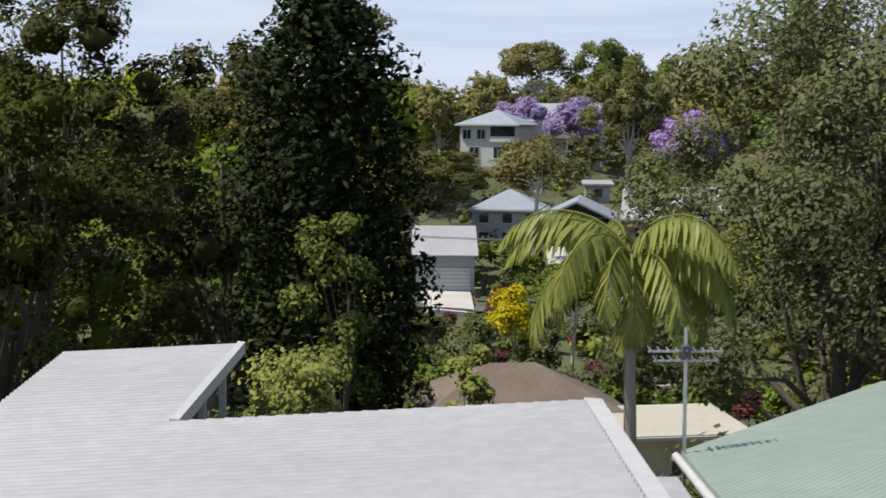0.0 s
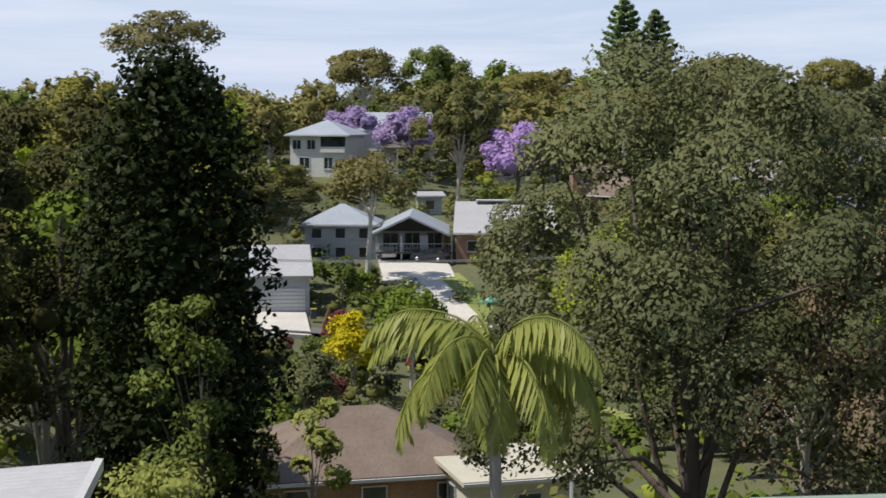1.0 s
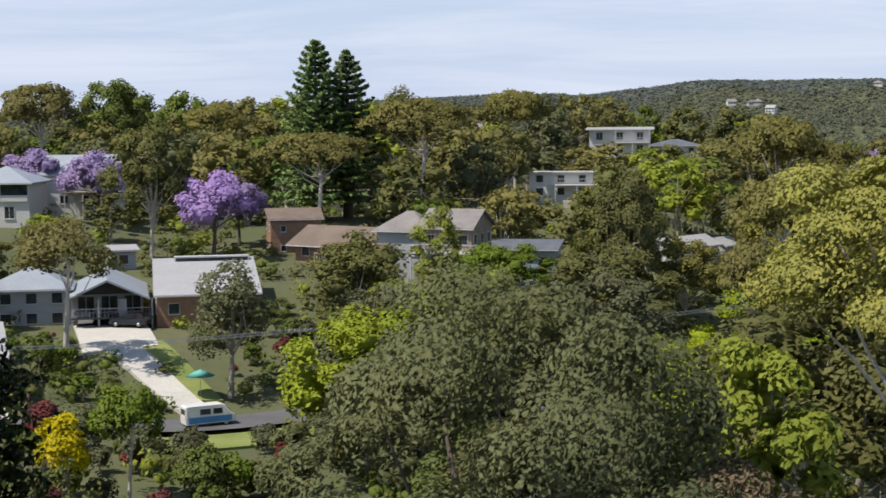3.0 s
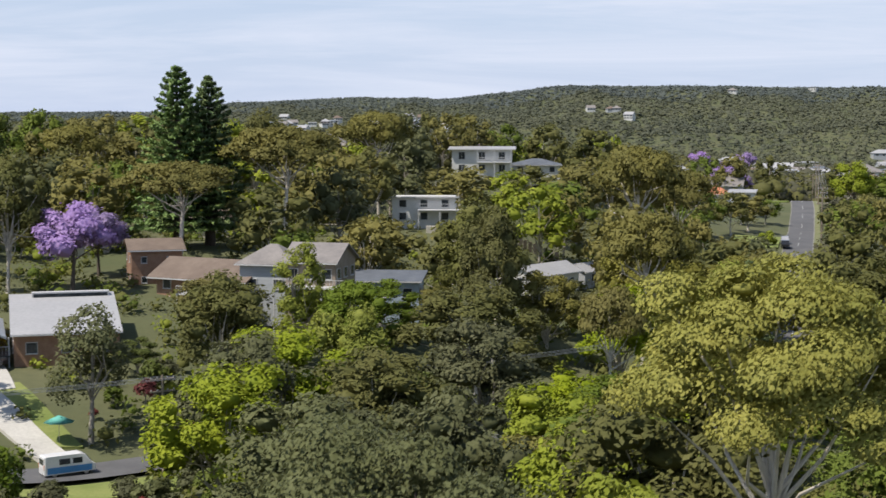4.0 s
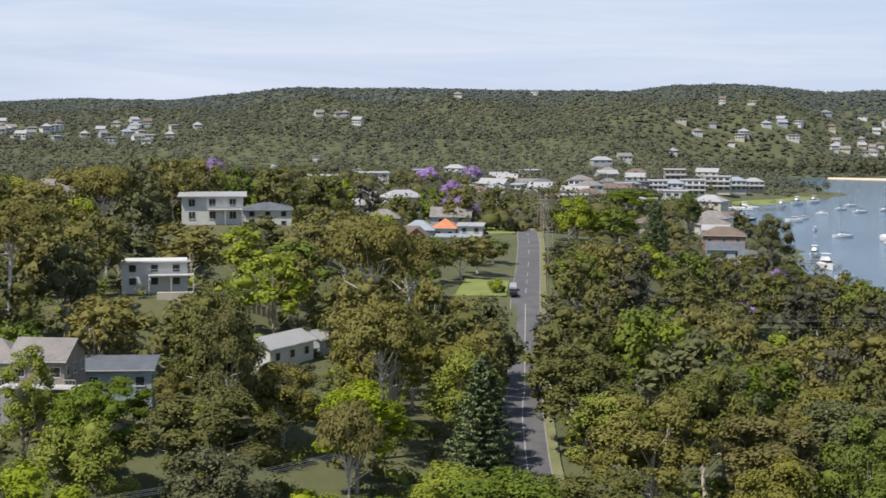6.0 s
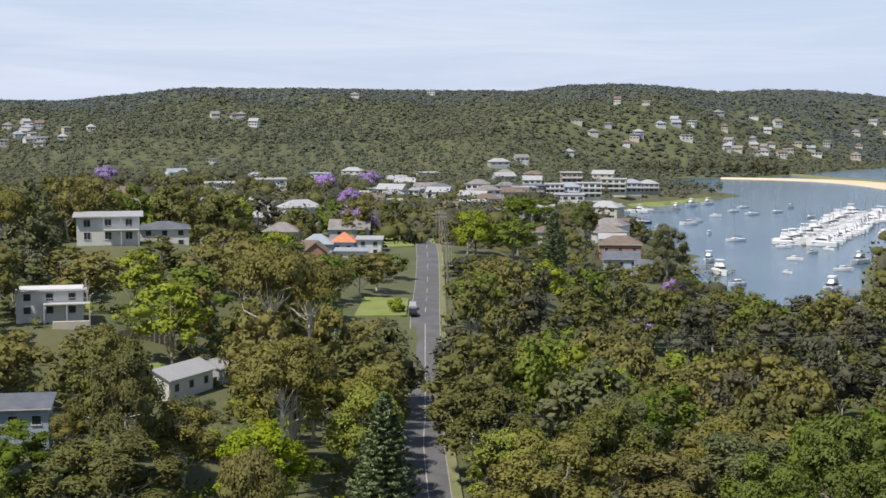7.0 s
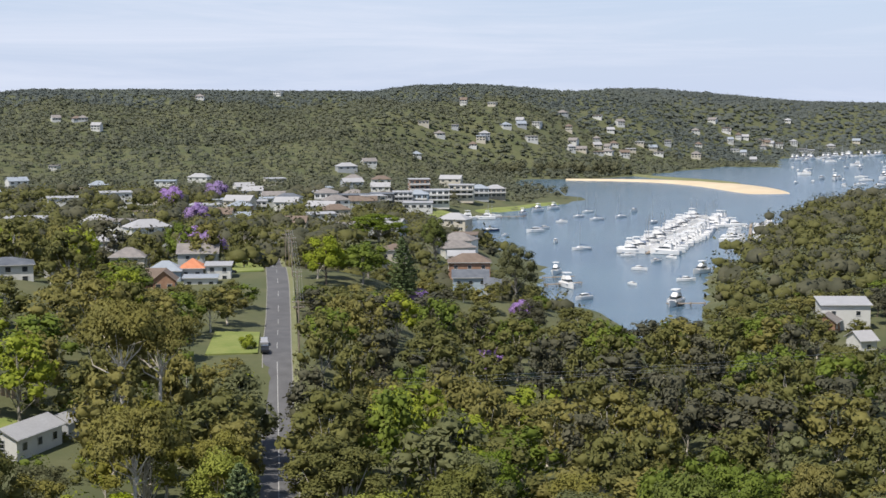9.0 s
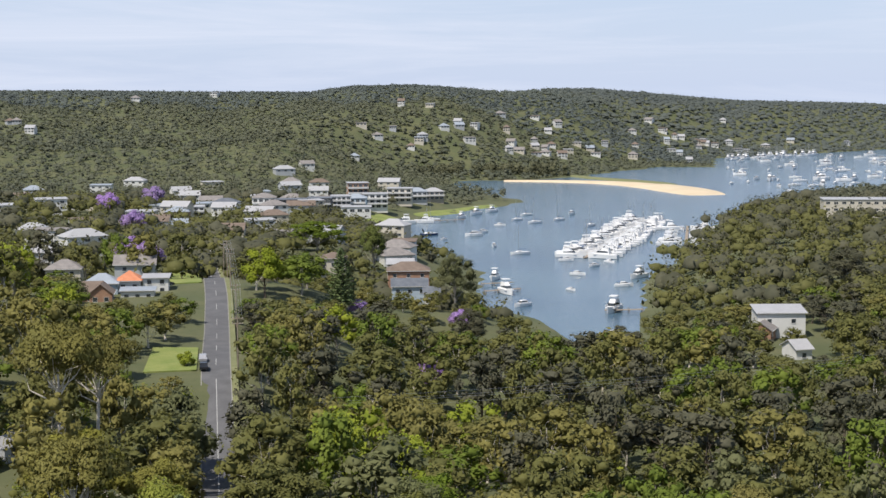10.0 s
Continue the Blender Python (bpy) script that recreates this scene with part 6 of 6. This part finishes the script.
for x, y, s, t in ((468, 429, 0.85, 120), (425.5, 334.5, 1.0, 110), (431, 339, 0.8, 100), (512.8, 387.6, 0.9, 95), (640, 655, 1.0, 60), (652, 650, 0.9, 40), (719, 669, 0.9, 100), (742, 676, 0.8, 90), (690, 655, 0.8, 110)):
    c = copy_thing(cruiser, pose(x, y, 0, 0, 0, t))
    c.scale = (s, s, s)
# marina: walkways with boats berthed on both sides
jetty = part("marina_pontoon", box(-0.8, 0.8, 0, 208, 0.2, 0.6), TIMBER)
jetty.matrix_world = pose(558, 452, 0, 0, 0, -62)
tagged(jetty, "long grey timber marina pontoon between berthed boats", "pontoon")
ax, ay = math.sin(radians(62)), math.cos(radians(62))
for i in range(47):
    for side in (-1, 1):
        d = 2 + i * 4.5
        if rng.uniform() < 0.05:
            continue
        o = side * (7.6 + rng.uniform(-1.6, 2.2))
        x, y = 558 + ax * d + ay * o, 452 + ay * d - ax * o
        kind = cruiser if rng.uniform() < 0.62 else (yacht if rng.uniform() < 0.45 else runabout)
        c = copy_thing(kind, pose(x, y, 0, 0, 0, -62 + 90 * side + rng.uniform(-16, 16)))
        s = rng.uniform(0.8, 1.2) * (1.25 if kind is runabout else 1.0)
        c.scale = (s, s, s)
jetty2 = part("marina_pontoon", box(-0.8, 0.8, 0, 120, 0.2, 0.6), TIMBER)
jetty2.matrix_world = pose(632, 446, 0, 0, 0, -56)
tagged(jetty2, "grey timber marina pontoon near the wooded point", "pontoon")
for i in range(22):
    d = 3 + i * 5.4
    for side in (-1, 1):
        if rng.uniform() < 0.3:
            continue
        x, y = 632 + math.sin(radians(56)) * d + math.cos(radians(56)) * side * 8.5, 446 + math.cos(radians(56)) * d - math.sin(radians(56)) * side * 8.5
        c = copy_thing(cruiser if rng.uniform() < 0.6 else runabout, pose(x, y, 0, 0, 0, -56 + 90 * side + rng.uniform(-6, 6)))
        s = rng.uniform(0.75, 1.1)
        c.scale = (s, s, s)
# far moorings
for i in range(95):
    az, r = radians(rng.uniform(56.5, 64)), rng.uniform(1200, 1950)
    x, y = r * math.sin(az), r * math.cos(az)
    if float(inland(np.array([x]), np.array([y]))[0]) > -25:
        continue
    kind = (cruiser, yacht, runabout, yacht)[i % 4]
    c = copy_thing(kind, pose(x, y, 0, 0, 0, rng.uniform(30, 150)))
    s = rng.uniform(0.9, 1.3) * (1.5 if kind is runabout else 1)
    c.scale = (s, s, s)
for i in range(34):
    x, y = 1500 + 5.6 * i + rng.uniform(-2, 2), 985 + rng.uniform(-12, 14)
    c = copy_thing((yacht, cruiser)[i % 2], pose(x, y, 0, 0, 0, rng.uniform(60, 120)))
    c.scale = (1.2, 1.2, 1.2)
# timber jetties on the shore
for nm, x, y, t, ln in (("jetty", 640, 658, -115, 42), ("jetty", 432, 402, -110, 16), ("jetty", 448, 418, -112, 14), ("jetty", 432, 326, 50, 14), ("jetty", 375, 296, 60, 10)):
    j = thing(nm, pose(x, y, 0, 0, 0, t), "timber jetty on piles reaching into the bay", "jetty", "shore jetties")
    part("planks", box(-1.0, 1.0, 0, ln, 0.9, 1.1, 0.02), TIMBER, j)
    for k in range(int(ln / 5) + 1):
        for sx in (-0.9, 0.9):
            part("pile", Heap().add(*tube([(sx, 0.3 + k * 5, -2.5), (sx, 0.3 + k * 5, 1.6)], (0.14, 0.14), 6)).mesh("pile", TIMBER), None, j)


# ---- vehicles ----
def wheel(parent, x, y, r):
    tv, tq = tube([(x - 0.1, y, r), (x + 0.1, y, r)], (r, r), 16)
    h = Heap().add(tv, tq)
    tw = part("tyre", h.mesh("tyre", TYRE, True), None, parent)
    rv, rq = tube([(x - 0.105, y, r), (x - 0.104, y, r), (x + 0.104, y, r), (x + 0.105, y, r)], (0.02, r * 0.62, r * 0.62, 0.02), 14)
    part("rim", Heap().add(rv, rq).mesh("rim", STEEL), None, tw)


def vehicle(name, m, label, paint, length, width, profile, glass_z, category, band=None):
    """Body lofted across its width from a side profile of (y, z) points."""
    ob = thing(name, m, label, category)
    rows = []
    for x, k, lift in ((-width / 2, 0.94, 0.0), (-width / 2 * 0.94, 1.0, 0.03), (width / 2 * 0.94, 1.0, 0.03), (width / 2, 0.94, 0.0)):
        rows.append([(x * (0.86 if z > glass_z else 1.0), y * k, z + (lift if z > glass_z else 0)) for y, z in profile])
    part("body", loft(rows), paint, ob)
    hw = width / 2
    if band:
        part("side_stripe", box(-hw - 0.012, -hw - 0.002, -length * 0.44, length * 0.42, band[0], band[1]), CAR_BLUE, ob, "blue painted side band")
        part("side_stripe", box(hw + 0.002, hw + 0.012, -length * 0.44, length * 0.42, band[0], band[1]), CAR_BLUE, ob, "blue painted side band")
    for sx in (-1, 1):
        for y in (-length * 0.3, length * 0.31):
            wheel(ob, sx * (hw - 0.1), y, 0.33)
    return ob


VAN_SIDE = ((-2.35, 0.35), (-2.4, 1.0), (-2.36, 1.9), (-2.2, 2.0), (1.1, 2.02), (1.45, 1.9), (2.0, 1.2), (2.35, 1.0), (2.4, 0.4))
van = vehicle("van", pose(20.6, 143.4, gz(20.6, 143.4) + 0.32, 0, 0, -82), "white delivery van with a blue side band parked on the street", CAR_WHITE, 4.8, 1.75, VAN_SIDE, 1.25, "van", (0.45, 1.02))
for sx in (-1, 1):
    for y0, y1 in ((-1.0, 0.0), (0.25, 1.15)):
        p = box(sx * 0.84 - 0.02, sx * 0.84 + 0.02, y0, y1, 1.22, 1.72, 0.0)
        bmesh.ops.rotate(p, cent=(sx * 0.86, 0, 1.22), matrix=Matrix.Rotation(-sx * 0.13, 3, "Y"), verts=p.verts)
        part("side_window", p, GLASS, van)
    part("headlight", box(sx * 0.62 - 0.16, sx * 0.62 + 0.16, 2.2, 2.28, 0.8, 0.98, 0.02), TRIM, van)
    part("tail_light", box(sx * 0.74 - 0.06, sx * 0.74 + 0.06, -2.42, -2.36, 0.9, 1.3, 0.01), ROOF_ORANGE, van)
wsh = bmesh.new()
p = [wsh.verts.new(c) for c in ((-0.7, 2.0, 1.26), (0.7, 2.0, 1.26), (0.62, 1.5, 1.88), (-0.62, 1.5, 1.88), (-0.7, 2.03, 1.28), (0.7, 2.03, 1.28), (0.62, 1.53, 1.9), (-0.62, 1.53, 1.9))]
for f in ((4, 5, 6, 7), (3, 2, 1, 0), (0, 1, 5, 4), (1, 2, 6, 5), (2, 3, 7, 6), (3, 0, 4, 7)):
    wsh.faces.new([p[i] for i in f])
part("windscreen", wsh, GLASS, van)
part("rear_window", box(-0.6, 0.6, -2.4, -2.34, 1.25, 1.75, 0.01), GLASS, van)
CAR_SIDE = ((-2.2, 0.3), (-2.25, 0.75), (-2.0, 0.95), (-1.3, 1.0), (-0.8, 1.42), (0.4, 1.44), (1.1, 1.0), (2.0, 0.85), (2.2, 0.6), (2.2, 0.3))
for x, y, t, paint, lab in ((17.9, 176.3, 60, CAR_DARK, "dark parked car beside the carport"), (13.0, 180.2, 5, CAR_SILVER, "silver car under the carport"), (185.3, 257.3, -37, CAR_DARK, "dark car parked at the kerb"), (322, 443, 30, CAR_WHITE, "white car parked at the bend"),
                           (253.5, 363.5, 60, CAR_DARK, "dark car parked by the cottages"), (338, 450, -70, CAR_WHITE, "white car parked at the end of the road"), (191, 265, -37, CAR_SILVER, "silver car parked at the kerb")):
    car = vehicle("car", pose(x, y, gz(x, y) + 0.38, 0, 0, t), lab, paint, 4.4, 1.75, CAR_SIDE, 0.98, "car")
    for sx in (-1, 1):
        part("side_window", box(sx * 0.79 - 0.015, sx * 0.79 + 0.015, -0.85, 0.55, 1.03, 1.34, 0.01), GLASS, car)
    part("windscreen", cabin(0.62, 0.6, 0.45, 0.98, 1.03, 1.36, 1.3), GLASS, car)
dinghy = part("upturned_dinghy", hull(3.6, 1.4, 0.4), TEAL)
dinghy.matrix_world = pose(372, 352, gz(372, 352) + 0.55, 180, 0, 40)
tagged(dinghy, "pale green upturned dinghy on the grass", "boat")


# ---- poles, wires, bins ----
def power_pole(x, y, h, turn):
    ob = thing("power_pole", pose(x, y, gz(x, y), 0, 0, turn), "weathered timber power pole with cross-arms", "pole", "power poles")
    part("post", Heap().add(*tube([(0, 0, -0.5), (0, 0, h)], (0.16, 0.11), 8)).mesh("post", TIMBER, True), None, ob)
    for zz in (h - 0.4, h - 1.5):
        arm = part("cross_arm", box(-1.2, 1.2, -0.06, 0.06, zz - 0.07, zz + 0.07, 0.01), TIMBER, ob)
        for ix in (-1.1, -0.5, 0.5, 1.1):
            part("insulator", box(ix - 0.04, ix + 0.04, -0.04, 0.04, zz + 0.072, zz + 0.22, 0.01), TRIM, arm)
    return ob


def wires(name, a, b, sag, offs, label):
    h = Heap()
    a, b = np.array(a, float), np.array(b, float)
    side = np.array([-(b - a)[1], (b - a)[0], 0]) / np.linalg.norm((b - a)[:2])
    for o, dz in offs:
        pts = [a + (b - a) * k / 12 + side * o + (0, 0, dz - sag * 4 * (k / 12) * (1 - k / 12)) for k in range(13)]
        h.add(*tube(pts, [0.022] * 13, 4))
    return tagged(new(name, h.mesh(name, STEEL)), label, "power line")


POLES = ((192.5, 255, 11), (232, 305, 11), (262, 345, 11.5), (283, 373, 12), (306, 404, 12))
for x, y, h in POLES:
    power_pole(x, y, h, -38)
for (x0, y0, h0), (x1, y1, h1) in zip(POLES[:-1], POLES[1:]):
    wires("power_line", (x0, y0, gz(x0, y0) + h0 - 0.2), (x1, y1, gz(x1, y1) + h1 - 0.2), 0.7, ((-1, 0), (-0.4, 0), (0.4, 0), (1, 0), (0, -1.1)), "sagging power wires between poles")
power_pole(28.5, 139.5, 9.5, 10)
power_pole(34.0, 116.0, 10.0, 60)
wires("power_line", (28.5, 139.5, gz(28.5, 139.5) + 9.2), (-20, 138, 25.5), 0.8, ((-1, 0), (-0.4, 0), (0.4, 0), (1, 0)), "power wires along the street")
wires("power_line", (28.5, 139.5, gz(28.5, 139.5) + 9.2), (75, 141, 24), 0.8, ((-1, 0), (-0.4, 0), (0.4, 0), (1, 0)), "power wires along the street")
wires("power_line", (170, 205, 23.5), (330, 150, 21), 1.5, ((-1, 0), (0, 0.9), (1, 0), (0, -1.2)), "long power wires crossing above the tree tops")
wheelie = thing("wheelie_bin", pose(3.4, 146.5, gz(3.4, 146.5) + 0.3), "dark wheelie bin with a yellow lid beside the driveway", "bin")
part("bin_body", box(-0.3, 0.3, -0.35, 0.35, 0.05, 0.95, 0.04), DARK_WALL, wheelie)
part("lid", box(-0.32, 0.32, -0.38, 0.36, 0.955, 1.03, 0.03), L_YELLOW, wheelie, "yellow plastic lid")
wall = thing("garden_wall", pose(0, 0, 0), "low rough stone garden wall below the lawn", "wall")
for k in range(26):
    f = k / 25
    sx, sy = -2 + 20 * f, 110.2 - 2 * math.sin(f * 3)
    part("stone", box(sx, sx + 0.78, sy, sy + 0.6, gz(sx, sy) - 0.3, gz(sx, sy) + 0.75 + 0.12 * math.sin(k * 2.3), 0.06), STONE, wall)
rail_fence = thing("picket_fence", pose(0, 0, 0), "pinkish timber fence along the driveway", "fence")
for k in range(22):
    sx, sy = 4.0 + 0.05 * k, 140 + 0.42 * k
    part("picket", box(sx, sx + 0.05, sy, sy + 0.36, gz(sx, sy) - 0.2, gz(sx, sy) + 1.3), BRICK_WALL, rail_fence)
